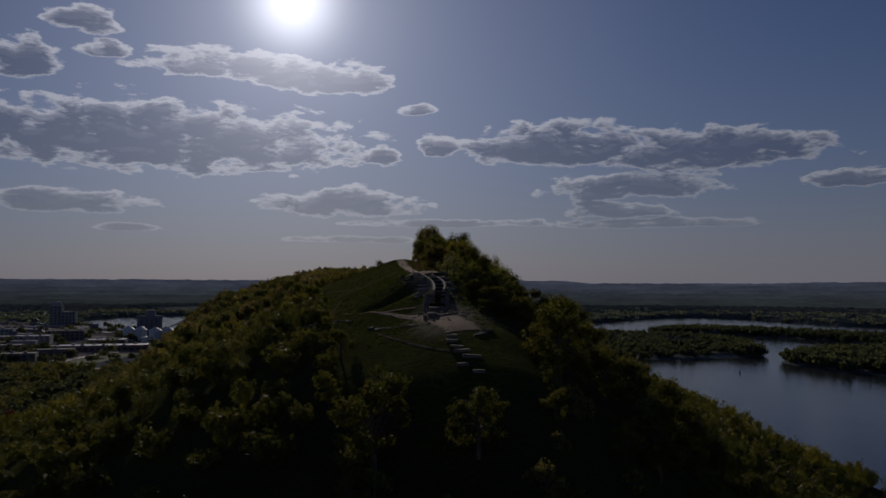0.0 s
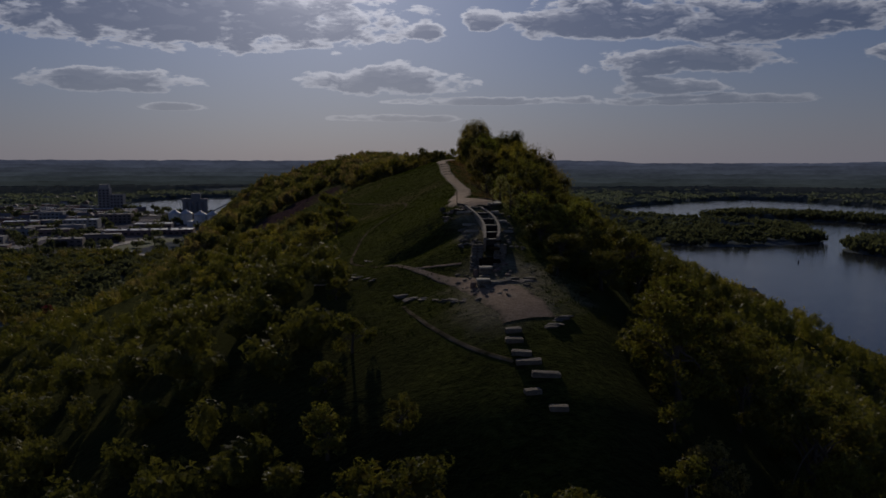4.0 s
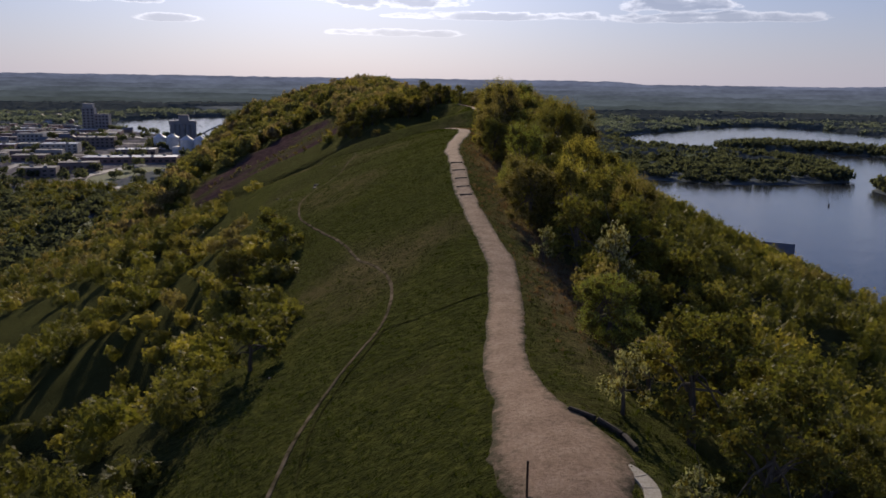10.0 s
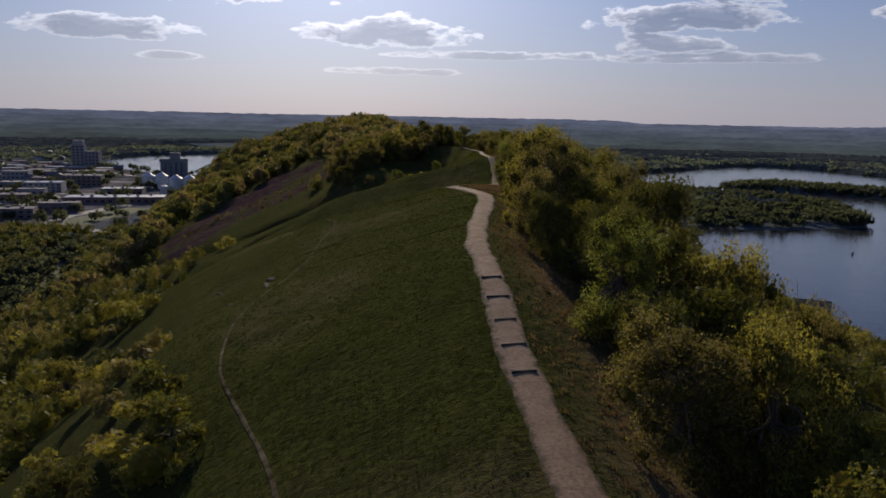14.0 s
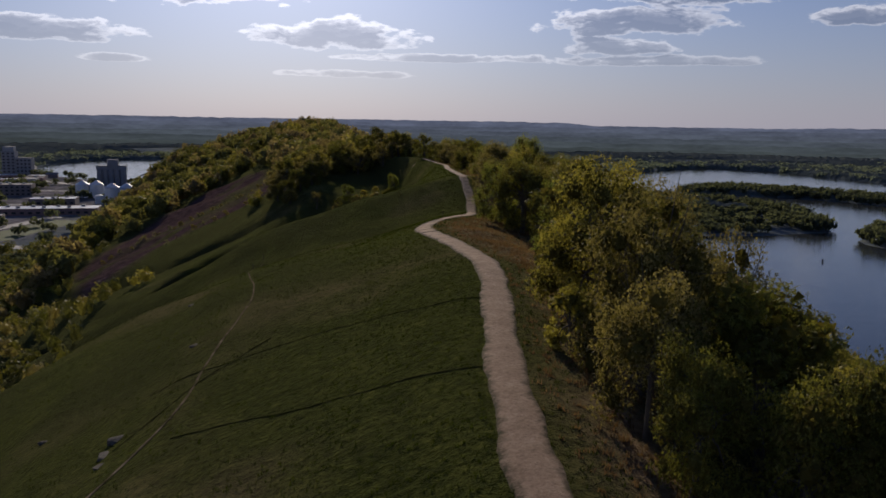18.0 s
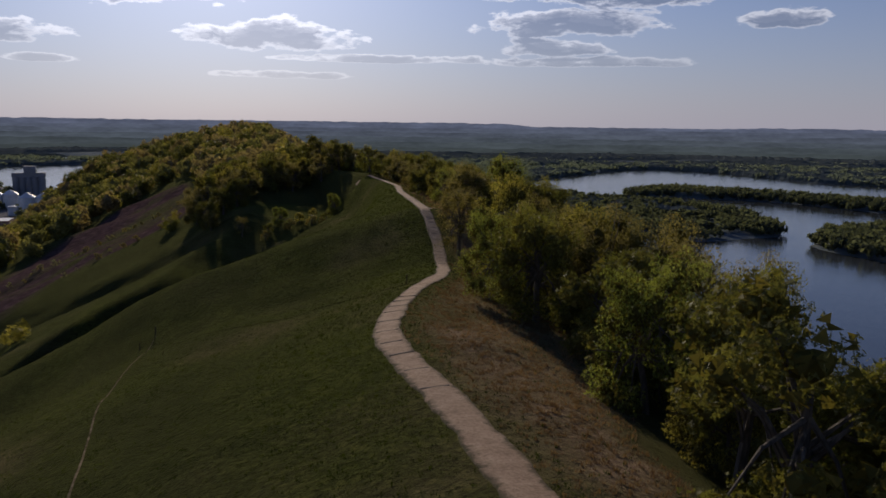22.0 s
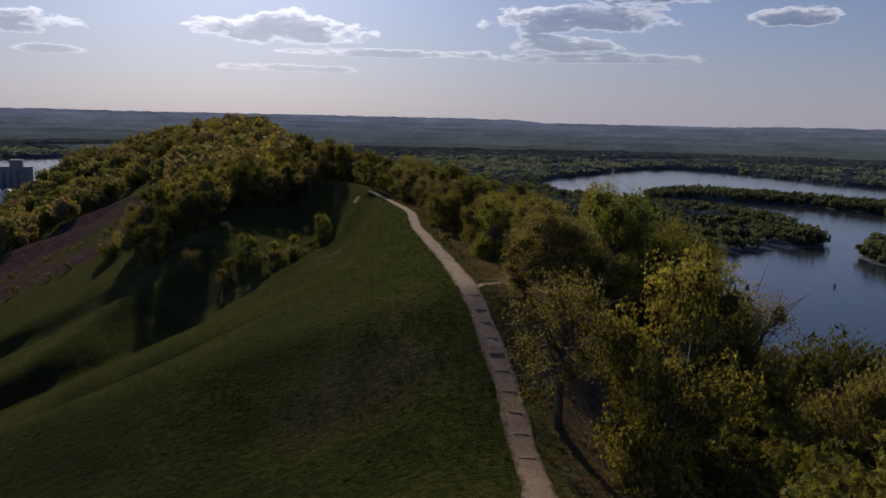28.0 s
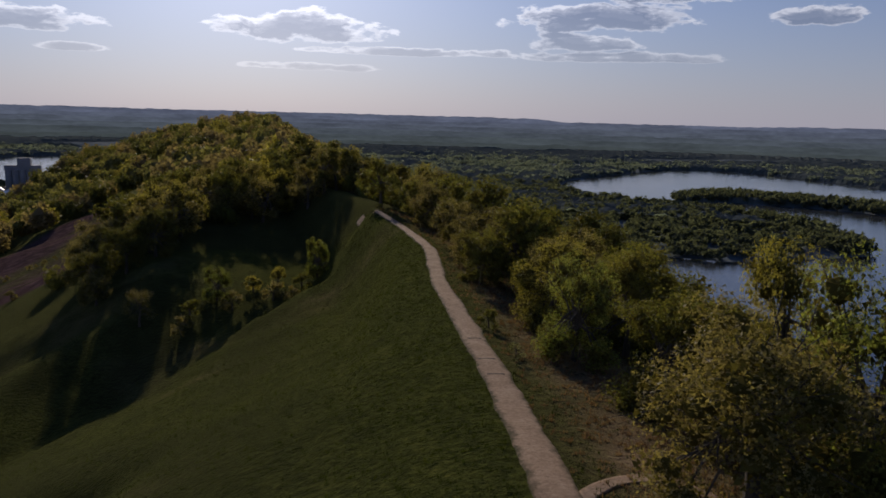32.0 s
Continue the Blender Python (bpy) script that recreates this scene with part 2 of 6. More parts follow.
LEAF_ISLE = leaf_material("island_leaves", (0.066, 0.074, 0.055), (0.095, 0.105, 0.074), (0.136, 0.144, 0.100), 0.5, 0)
# one dark colour inside every crown, with shade painted into it
INNER_SHADE = leaf_material("shade_toned_inner_leaves", (0.056, 0.052, 0.014), (0.101, 0.086, 0.022), (0.157, 0.127, 0.034), 0.3, 0)
BARK = surface("bark", lambda n: n.ramp(n.noise(n.scaled(n.place(), 6, 6, 1.2), 1.0, 4), (0.3, (0.05, 0.04, 0.03)), (0.7, (0.13, 0.105, 0.08))), 0.9)


def ground_colour(n):
    place = n.place()
    big, mid, fine = n.noise(place, 0.035, 3), n.noise(place, 0.35, 4), n.noise(place, 3.5, 4, 0.65)
    tone = n.math("ADD", n.math("MULTIPLY", mid, 0.55), n.math("MULTIPLY", fine, 0.45))
    clump = n.math("ADD", n.math("MULTIPLY", n.noise(place, 1.9, 3, 0.6), 0.6), n.math("MULTIPLY", fine, 0.4))
    grass = n.ramp(n.math("ADD", n.math("MULTIPLY", clump, 0.75), n.math("MULTIPLY", mid, 0.25)), (0.38, (0.006, 0.008, 0.002)), (0.5, (0.025, 0.0295, 0.005)), (0.64, (0.073, 0.073, 0.015)))
    straw = n.ramp(tone, (0.32, (0.068, 0.042, 0.03)), (0.5, (0.16, 0.1, 0.072)), (0.7, (0.27, 0.175, 0.128)))
    grass = n.mix(n.step(big, 0.5, 0.7, 0.0, 0.35), grass, straw)
    # near-black ground colour for the woods and the left flank
    dark_cover = n.ramp(tone, (0.3, (0.007, 0.008, 0.003)), (0.7, (0.026, 0.025, 0.01)))
    red = n.ramp(tone, (0.32, (0.032, 0.019, 0.02)), (0.5, (0.078, 0.048, 0.052)), (0.68, (0.15, 0.095, 0.1)))
    rock = n.ramp(tone, (0.34, (0.07, 0.06, 0.042)), (0.5, (0.22, 0.185, 0.14)), (0.66, (0.42, 0.36, 0.28)))
    # valley floor: blue-grey colours with the distance haze painted in
    plain = n.ramp(n.math("ADD", n.math("MULTIPLY", n.noise(n.scaled(place, 1, 0.5, 1), 0.006, 5), 0.6), n.math("MULTIPLY", n.noise(place, 0.03, 5, 0.65), 0.4)), (0.38, (0.075, 0.095, 0.108)), (0.5, (0.135, 0.155, 0.162)), (0.62, (0.22, 0.235, 0.215)))
    colour = n.mix(n.attribute("dry"), grass, straw)
    colour = n.mix(n.attribute("wood"), colour, dark_cover)
    colour = n.mix(n.attribute("bare"), colour, red)
    colour = n.mix(n.attribute("rock"), colour, rock)
    paved = n.ramp(n.math("ADD", n.math("MULTIPLY", n.noise(place, 0.02, 4), 0.5), n.math("MULTIPLY", n.noise(place, 0.12, 4), 0.5)), (0.38, (0.09, 0.1, 0.08)), (0.5, (0.16, 0.15, 0.155)), (0.62, (0.24, 0.225, 0.235)))
    plain = n.mix(n.attribute("paved"), plain, paved)
    return n.mix(n.attribute("plain"), colour, plain)


GROUND = surface("grass_and_earth", ground_colour, 0.95, lambda n: n.math("ADD", n.noise(n.place(), 1.7, 5, 0.65), n.math("MULTIPLY", n.noise(n.place(), 9.0, 3), 0.3)), 0.4, specular=0.0, fuzz=0.15)
DIRT = surface("trodden_gravel", lambda n: n.mix(n.step(n.math("ADD", n.attribute("edge"), n.math("MULTIPLY", n.math("SUBTRACT", n.noise(n.place(), 1.6, 5, 0.7), 0.5), 1.3)), 0.5, 0.9, 0.0, 0.9), n.mix(n.step(n.noise(n.place(), 6.0, 4, 0.75), 0.52, 0.68, 0.0, 0.6), n.ramp(n.math("ADD", n.math("MULTIPLY", n.noise(n.place(), 0.8, 4), 0.5), n.math("MULTIPLY", n.noise(n.place(), 5.0, 4), 0.5)), (0.32, (0.2, 0.132, 0.086)), (0.5, (0.31, 0.215, 0.145)), (0.7, (0.41, 0.3, 0.21))), (0.13, 0.09, 0.062)), n.mix(n.step(n.math("ADD", n.attribute("edge"), n.math("MULTIPLY", n.math("SUBTRACT", n.noise(n.place(), 2.4, 5, 0.7), 0.5), 0.9)), 0.68, 0.92), (0.105, 0.078, 0.046), (0.034, 0.036, 0.012))), 0.95, lambda n: n.noise(n.place(), 8.0, 4, 0.7), 0.06, specular=0.1)
TIMBER = surface("weathered_timber", lambda n: n.ramp(n.noise(n.scaled(n.place(), 2, 14, 14), 1.0, 4), (0.3, (0.05, 0.038, 0.028)), (0.7, (0.13, 0.1, 0.075))), 0.9)
WATER = None


# ---- land ----
def table(pairs, soft=0.0):
    """A function of one variable through the given pairs, rounded off over soft metres."""
    xs, ys = np.array(pairs, float).T
    grid = np.arange(xs[0], xs[-1] + 1, 1.0)
    values = np.interp(grid, xs, ys)
    if soft:
        k = np.exp(-0.5 * (np.arange(-int(3 * soft), int(3 * soft) + 1) / soft) ** 2)
        values = np.convolve(np.pad(values, int(3 * soft), mode="edge"), k / k.sum(), mode="valid")
    return lambda v: np.interp(v, grid, values)


PATH_X = table([(-60, 3), (-40, 2.2), (-18, 2.3), (-8, 2.2), (0, 1.7), (4, 1.9), (7, 1.3), (12, 1.0), (15, 1.3), (21, 2.1), (33, 3.8), (42, 3.6), (54, 3.1), (62, 3.1), (75, 3.4), (86, 3.6), (95, 4.5), (105, 6.1), (118, 8.3), (126, 8.8), (138, 8.3), (148, 7.5), (157, 7.0), (163, 7.4), (172, 9.4), (185.5, 13.8), (197, 19), (206, 20.9), (216, 22.3), (226, 23), (234, 23.2), (247, 24.4), (262, 25.2), (282, 26.2), (302, 28.4), (318, 27.8), (340, 25), (352, 23)], 1.6)
CREST_X = table([(-220, 0), (-60, 3), (0, 2), (90, 4), (125, 8.5), (157, 8), (185, 14), (206, 20), (234, 23), (300, 28), (350, 24), (500, 8), (700, -12), (900, -22), (1100, -40), (1400, -60)], 8)
CREST_Z = table([(-260, -14), (-180, 8), (-130, 27), (-95, 47), (-70, 63), (-52, 75), (-42, 79.5), (-30, 82.6), (-18, 84.6), (-12, 85.6), (-5, 87.4), (-1, 88.3), (6, 88.25), (12, 88), (27, 87.9), (45, 89.1), (58, 90.2), (74, 92), (92, 92.7), (124, 93.2), (145, 92.2), (164, 91.1), (180, 90), (198, 88.6), (209, 87.7), (218, 89.3), (233, 93.2), (246, 92.5), (280, 91.9), (318, 91.5), (350, 92), (420, 89), (520, 88), (650, 90), (800, 95), (900, 98), (980, 95), (1080, 76), (1180, 40), (1280, 4), (1400, -14)], 1.5)
LEFT_DROP = table([(0, 0), (2, 0.15), (8, 2.4), (20, 6.6), (31, 12.0), (46, 23), (65, 34), (83, 43), (120, 60), (190, 88), (260, 120), (700, 400)], 1.5)
LEFT_WIDE = table([(-300, 1), (-60, 1), (-20, 1.35), (-8, 1.2), (0, 1), (25, 1), (42, 0.82), (66, 0.84), (80, 0.88), (110, 1.0), (143, 1.25), (165, 1.22), (200, 1.22), (250, 1.2), (280, 1.32), (316, 1.4), (334, 1.08), (350, 1.15), (400, 1.45), (480, 1.62), (560, 1.6), (650, 1.65), (780, 2.1), (900, 2.2), (1400, 2.2)], 5)
RIGHT_WIDE = table([(-300, 1), (90, 1), (120, 1.15), (140, 1.4), (160, 2.0), (180, 1.9), (205, 1.4), (225, 1.5), (245, 1.8), (270, 1.6), (320, 1.3), (400, 1.2), (1400, 1.2)], 5)
RIGHT_DROP = table([(0, 0), (3, 0.3), (6, 1.4), (10, 3.8), (18, 10), (28, 18), (50, 32), (90, 56), (150, 86), (200, 112), (700, 400)], 1.5)


def fractal(x, y, scale, octaves=3, seed=0.0):
    """Smooth value noise in numpy, about -1 to 1."""
    total, amp = np.zeros_like(x, float), 1.0
    for o in range(octaves):
        u, v = x / scale + 17.3 * o + seed, y / scale - 9.1 * o + 2 * seed
        iu, iv = np.floor(u), np.floor(v)
        fu, fv = u - iu, v - iv
        fu, fv = fu * fu * (3 - 2 * fu), fv * fv * (3 - 2 * fv)

        def lattice(a, b):
            s = np.sin(a * 127.1 + b * 311.7) * 43758.5453
            return 2 * (s - np.floor(s)) - 1

        total += amp * ((lattice(iu, iv) * (1 - fu) + lattice(iu + 1, iv) * fu) * (1 - fv) + (lattice(iu, iv + 1) * (1 - fu) + lattice(iu + 1, iv + 1) * fu) * fv)
        amp, scale = amp * 0.5, scale * 0.5
    return total / 1.6


# Shores in plan: the river arm, the bay behind the islands, the harbour by the town.
RIVER = [(105, -900), (145, -200), (165, 60), (200, 330), (222, 415), (222, 520), (222, 700), (262, 830), (326, 784), (386, 777), (439, 789), (492, 806), (512, 850), (545, 960), (520, 1090), (480, 1180), (430, 1260), (400, 1330), (400, 1420), (500, 1620), (650, 1770), (815, 1930), (930, 1960), (1010, 1850), (1025, 1640), (1040, 1500), (1200, 1300), (1500, 900), (1700, 0), (1500, -900)]
STRIP = [(500, 1218), (590, 1235), (655, 1180), (720, 1095), (750, 990), (830, 900), (1000, 860), (1010, 950), (880, 1030), (800, 1140), (720, 1260), (620, 1345), (560, 1310)]
ISLE = [(470, 735), (474, 690), (480, 640), (560, 560), (760, 480), (900, 560), (760, 760), (620, 840), (530, 800)]
HARBOUR = [(-300, 1420), (-370, 1400), (-460, 1500), (-560, 1600), (-640, 1900), (-600, 2080), (-440, 2170), (-250, 2100), (-120, 1800), (-180, 1500)]


def inside(x, y, outline):
    """Signed distance to an outline, positive inside."""
    pts = np.array(outline, float)
    best, odd = np.full(x.shape, 1e9), np.zeros(x.shape, bool)
    for (ax, ay), (bx, by) in zip(pts, np.roll(pts, -1, 0)):
        ex, ey = bx - ax, by - ay
        t = np.clip(((x - ax) * ex + (y - ay) * ey) / (ex * ex + ey * ey), 0, 1)
        best = np.minimum(best, np.hypot(x - ax - t * ex, y - ay - t * ey))
        with np.errstate(divide="ignore", invalid="ignore"):
            odd ^= ((ay > y) != (by > y)) & (x < ex * (y - ay) / (ey if ey else 1e-9) + ax)
    return np.where(odd, best, -best)


def wet(x, y):
    """Positive in the water, in metres from the shore."""
    wob = fractal(x, y, 60, 3) * 9
    river = np.minimum(inside(x, y, RIVER), np.minimum(-inside(x, y, STRIP), -inside(x, y, ISLE)))
    return np.maximum(river, inside(x, y, HARBOUR)) + wob


# line of the gully behind the dome: x, y, bed height, slopes of the far and the near bank
GULLY = [(22, 334, 87, 0.1, 0.31), (10, 327, 80, 0.1, 0.31), (0, 319, 75.5, 0.1, 0.31), (-12, 308, 71.5, 0.2, 0.38), (-28, 288, 66.5, 0.6, 0.45), (-50, 255, 59, 0.75, 0.55), (-85, 225, 42, 0.75, 0.55)]


def ridge(x, y):
    d = x - CREST_X(y)
    path_d = x - PATH_X(y)
    right_wide = RIGHT_WIDE(y)
    right_wide = right_wide + (np.minimum(right_wide, 1.25) - right_wide) * np.clip((d - 18) / 42, 0, 1)
    steep = 1 + 0.35 * np.exp(-(((y - 1) / 9) ** 2))
    z = CREST_Z(y) - np.where(d < 0, LEFT_DROP(-d / LEFT_WIDE(y)) * steep, RIGHT_DROP(np.maximum(d, 0) / right_wide))
    cut = np.full(np.shape(x), 1e3)
    for (ax, ay, az, far_a, near_a), (bx, by, bz, far_b, near_b) in zip(GULLY, GULLY[1:]):
        t = np.clip(((x - ax) * (bx - ax) + (y - ay) * (by - ay)) / ((bx - ax) ** 2 + (by - ay) ** 2), 0, 1)
        far = np.hypot(x - ax - t * (bx - ax), y - ay - t * (by - ay))
        cut = np.minimum(cut, az + (bz - az) * t + np.where((x - ax) * (by - ay) - (y - ay) * (bx - ax) > 0, far_a + (far_b - far_a) * t, near_a + (near_b - near_a) * t) * np.maximum(far - 1, 0))
    cut = cut + np.maximum(d + 9, 0) * 1.1
    k = np.clip(0.5 + 0.5 * (cut - z) / 2.0, 0, 1)
    z = cut * (1 - k) + z * k - 2.0 * k * (1 - k)
    gully = fractal(x * 0.35, y, 46, 3, 3.1) * 4.5 * np.clip((-d - 16) / 30, 0, 1)
    rough = fractal(x, y, 9, 3, 1.7) * 0.35 * np.clip((np.abs(path_d) - 2.0) / 5, 0, 1)
    west = np.maximum(-d - 138, 0) * 0.62 * np.clip((y - 330) / 70, 0, 1)
    hollow = 1.4 * np.exp(-(((x + 4.2) / 4) ** 2) - ((y + 7.5) / 3.6) ** 2)
    t = np.clip((x + 7.7) / 8.0, 0, 1)
    berm = 0.6 * np.exp(-((np.hypot(x + 7.7 - 8.0 * t, y + 6.8 - 1.6 * t) / 0.9) ** 2))
    low = 0.75 * np.exp(-(((x + 3) / 8) ** 2) - ((y + 20.5) / 6.5) ** 2) + 0.85 * np.exp(-(((x + 10.5) / 4) ** 2) - ((y + 5) / 7) ** 2)
    # hollow added to darken the dome where a tree shadow lies
    shade_dip = 2.6 * np.exp(-(((y - 260 - 0.12 * (x + 9)) / 5.2) ** 2)) * np.clip((x + 24) / 7, 0, 1) * np.clip((5 - x) / 7, 0, 1)
    bowl = 4.5 * np.exp(-(((x + 38) / 13) ** 2) - ((y - 46) / 17) ** 2)
    return z + gully + rough - west - hollow + berm - shade_dip - low - bowl


def ground(x, y):
    x, y = np.asarray(x, float), np.asarray(y, float)
    r = np.hypot(x, y - 80)
    az = np.degrees(np.arctan2(x, y))
    shore = wet(x, y)
    base = np.where(shore > 0, -np.minimum(shore * 0.08, 3.0) - 0.3, np.minimum(-shore * 0.06, 2.2) + 0.3)
    # low wooded hills rise beyond the town; the rest of the valley floor stays flat
    west = np.clip((-az - 1) / 12, 0, 1) * np.clip((r - 2300) / 900, 0, 1)
    base = base + west * (10 + fractal(x, y, 500, 3, 2.0) * 9 + 34 * np.clip((r - 2600) / 2200, 0, 1) ** 1.5)
    town = np.clip((-x - 60) / 200, 0, 1) * np.clip((1400 - y) / 500, 0, 1) * np.clip((y + 300) / 400, 0, 1) * np.clip((1500 + x) / 400, 0, 1)
    base = base + town * 2.5 * (shore < -5)
    high = ridge(x, y)
    soft = 4.0
    k = np.clip(0.5 + 0.5 * (high - base) / soft, 0, 1)
    return base * (1 - k) + high * k + soft * k * (1 - k)


def fast_mesh(name, co, faces, smooth=False):
    co, faces = np.asarray(co, np.float32), np.asarray(faces, np.int32)
    me = bpy.data.meshes.new(name)
    me.vertices.add(len(co))
    me.vertices.foreach_set("co", co.ravel())
    me.loops.add(faces.size)
    me.loops.foreach_set("vertex_index", faces.ravel())
    me.polygons.add(len(faces))
    me.polygons.foreach_set("loop_start", np.arange(len(faces), dtype=np.int32) * faces.shape[1])
    me.polygons.foreach_set("use_smooth", np.full(len(faces), smooth))
    me.update(calc_edges=True)
    return me


def grid_faces(rows, cols):
    a = (np.arange(rows - 1)[:, None] * cols + np.arange(cols - 1)[None]).ravel()
    return np.stack([a, a + 1, a + cols + 1, a + cols], 1)


def stretch(fine, step, end, growth):
    out, s = [fine], step
    while out[-1] < end:
        s *= growth
        out.append(out[-1] + s)
    return out[1:]


def graded(lo, hi, step, low_end, high_end, growth=1.06):
    mid = list(np.arange(lo, hi, step))
    up = stretch(mid[-1], step, high_end, growth)
    down = [2 * lo - v for v in stretch(lo, step, 2 * lo - low_end, growth)][::-1]
    return np.array(down + mid + up)


def zones(x, y):
    """How far each kind of cover holds at a place, 0 to 1."""
    d = x - PATH_X(y)
    ragged = fractal(x, y, 14, 3, 8.0) * 6
    tree_line = np.interp(y, [-200, -62, -50, -40, 0, 13, 21, 39, 50, 62, 77, 92, 107, 125, 136, 148, 165, 171, 177, 188, 200, 211, 218, 228, 240, 258, 264, 277, 300, 335, 347, 400], [-90, -30, -2, 2.8, 4.6, 5, 4.6, 5, 4.5, 4.8, 5, 6.5, 5.2, 6, 7, 12, 17, 13, 10, 8, 8, 8.5, 9.5, 9, 10, 11, 10, 6, 5.5, 4.5, 0, -60])
    scrub_line = np.interp(y, [-200, -60, -45, -25, 0, 20, 45, 60, 80, 100, 130, 180, 260, 320, 345, 365, 380], [30, 6, -4, -7.5, -13.5, -12.5, -14, -16.5, -21, -27, -39, -64, -88, -70, -55, -30, 40])
    right = np.clip((d - tree_line + ragged * 0.25) / 2.5, 0, 1)
    left = np.clip((scrub_line - d + ragged) / 5, 0, 1)
    return d, right, left


BARE_SLOPE = [(-31, 395), (-45, 391), (-57, 385), (-70, 376), (-82, 354), (-92, 338), (-106, 380), (-102, 430), (-97, 462), (-91, 494), (-78, 537), (-59, 550), (-46, 522), (-36, 450), (-30, 415)]


def bare_strip(x, y):
    """The bare reddish slope below the hump, 1 inside."""
    return np.clip((inside(np.asarray(x, float), np.asarray(y, float), BARE_SLOPE) + 2.5) / 5, 0, 1)


xs = graded(-66, 48, 1.2, -4900, 4900, 1.055)
ys = graded(-62, 345, 1.2, -900, 4900, 1.05)
gx, gy = np.meshgrid(xs, ys)
gz = ground(gx, gy)
co = np.stack([gx, gy, gz], -1).reshape(-1, 3)
land = new("ground", fast_mesh("ground", co, grid_faces(len(ys), len(xs)), True))
land.data.materials.append(GROUND)
d, right, left = zones(gx, gy)
on_hill = np.clip((gz - 9) / 6, 0, 1) * (np.hypot(gx, gy - 80) < 1500)
dry = (0.25 * np.clip((d - 0.5) / 1.0, 0, 1) + 0.75 * np.clip((d - 2.2) / 2.5, 0, 1)) * np.clip((gy - 8) / 20, 0, 1) * np.clip(0.75 + fractal(gx, gy, 7, 3, 4.0) * 0.5, 0, 1)
down, level = 0.49 * gx + 0.87 * gy, 0.87 * gx - 0.49 * gy
bare = np.clip(bare_strip(gx, gy) * (0.9 + 1.1 * np.minimum(fractal(down * 0.13, level, 6, 3, 2.0), 0.1)), 0, 0.95)
rock = np.clip(1.25 - np.minimum(np.hypot((gx - 2.1) / 2.5, (gy + 9) / 7.5), np.hypot((gx - 1.8) / 4.2, (gy + 25) / 9)) + fractal(gx, gy, 2.5, 4) * 0.7, 0, 0.85) * (gy < 0.5)
town_ground = np.clip((-gx - 235) / 70, 0, 1) * np.clip((gy - 600) / 120, 0, 1) * np.clip((1750 - gy) / 200, 0, 1) * np.clip((gx + 1150) / 250, 0, 1)
# darker patches of ground down the steep left flank
flank_dark = 0.75 * np.clip((-d - 6) / 11, 0, 1) * np.clip((gy - 85) / 40, 0, 1) * np.clip(0.8 + 1.1 * fractal(gx, gy * 0.5, 8, 3, 11.0), 0, 1) * (gy < 345)
for name, values in (("dry", dry), ("wood", np.maximum(np.maximum(right, left) * 0.9, flank_dark) * (1 - bare)), ("bare", bare), ("rock", rock), ("plain", 1 - on_hill), ("paved", town_ground)):
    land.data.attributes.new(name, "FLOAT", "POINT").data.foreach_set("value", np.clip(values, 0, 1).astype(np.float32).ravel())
tagged(land, "grassy bluff top, wooded slopes and flat river valley", "ground", kind="structure")


def water_material():
    mat = bpy.data.materials.new("river_water")
    mat.use_nodes = True
    n = Nodes(mat.node_tree)
    shader = n.add("ShaderNodeBsdfPrincipled", Roughness=0.06, IOR=1.333)
    shader.inputs["Base Color"].default_value = (0.045, 0.052, 0.06, 1)
    relief = n.add("ShaderNodeBump", Strength=0.35, Distance=0.25)
    n.link(n.math("ADD", n.noise(n.scaled(n.place(), 0.25, 0.7, 1), 1.0, 4), n.math("MULTIPLY", n.noise(n.place(), 0.03, 2), 1.5)), relief.inputs["Height"])
    n.link(relief.outputs[0], shader.inputs["Normal"])
    n.link(shader.outputs[0], n.add("ShaderNodeOutputMaterial").inputs[0])
    return mat


WATER = water_material()
wx, wy = np.meshgrid(np.linspace(-1500, 2000, 8), np.linspace(-900, 2700, 8))
water = new("water", fast_mesh("water", np.stack([wx, wy, 0 * wx], -1).reshape(-1, 3), grid_faces(8, 8)))
water.data.materials.append(WATER)
tagged(water, "calm grey-blue river water with soft reflections", "river", kind="structure")


def ribbon(name, centre, half, lift, material, ragged=0.22, step=0.5, across=9, camber=0.03):
    """A trodden strip that lies on the ground: centre(s) gives rows of x, y; half(y) its half width."""
    pts = np.asarray(centre, float)
    t = np.gradient(pts, axis=0)
    t /= np.linalg.norm(t, axis=1)[:, None]
    normal = np.stack([t[:, 1], -t[:, 0]], 1)
    w = half(pts[:, 1]) if callable(half) else np.full(len(pts), half)
    lanes = np.linspace(-1, 1, across)
    edge = 1 + ragged * np.stack([fractal(pts[:, 0] + s * 50, pts[:, 1], 3.5, 4, s) for s in (1, 2)], 1)
    co = []
    for lane in lanes:
        side = edge[:, 0] if lane < 0 else edge[:, 1]
        p = pts + normal * (lane * w * side * (1 + 0.12 * fractal(pts[:, 0], pts[:, 1] + 40 * (lane > 0), 0.9, 2, 3.0)))[:, None]
        z = ground(p[:, 0], p[:, 1]) + lift + camber * (1 - lane * lane) - (0.25 if abs(lane) == 1 else 0.0)
        co.append(np.column_stack([p, z]))
    co = np.stack(co, 1).reshape(-1, 3)
    ob = new(name, fast_mesh(name, co, grid_faces(len(pts), across), True))
    ob.data.materials.append(material)
    ob.data.attributes.new("edge", "FLOAT", "POINT").data.foreach_set("value", np.tile(np.abs(lanes), len(pts)).astype(np.float32))
    return ob


line_y = np.arange(-2.6, 353, 0.4)
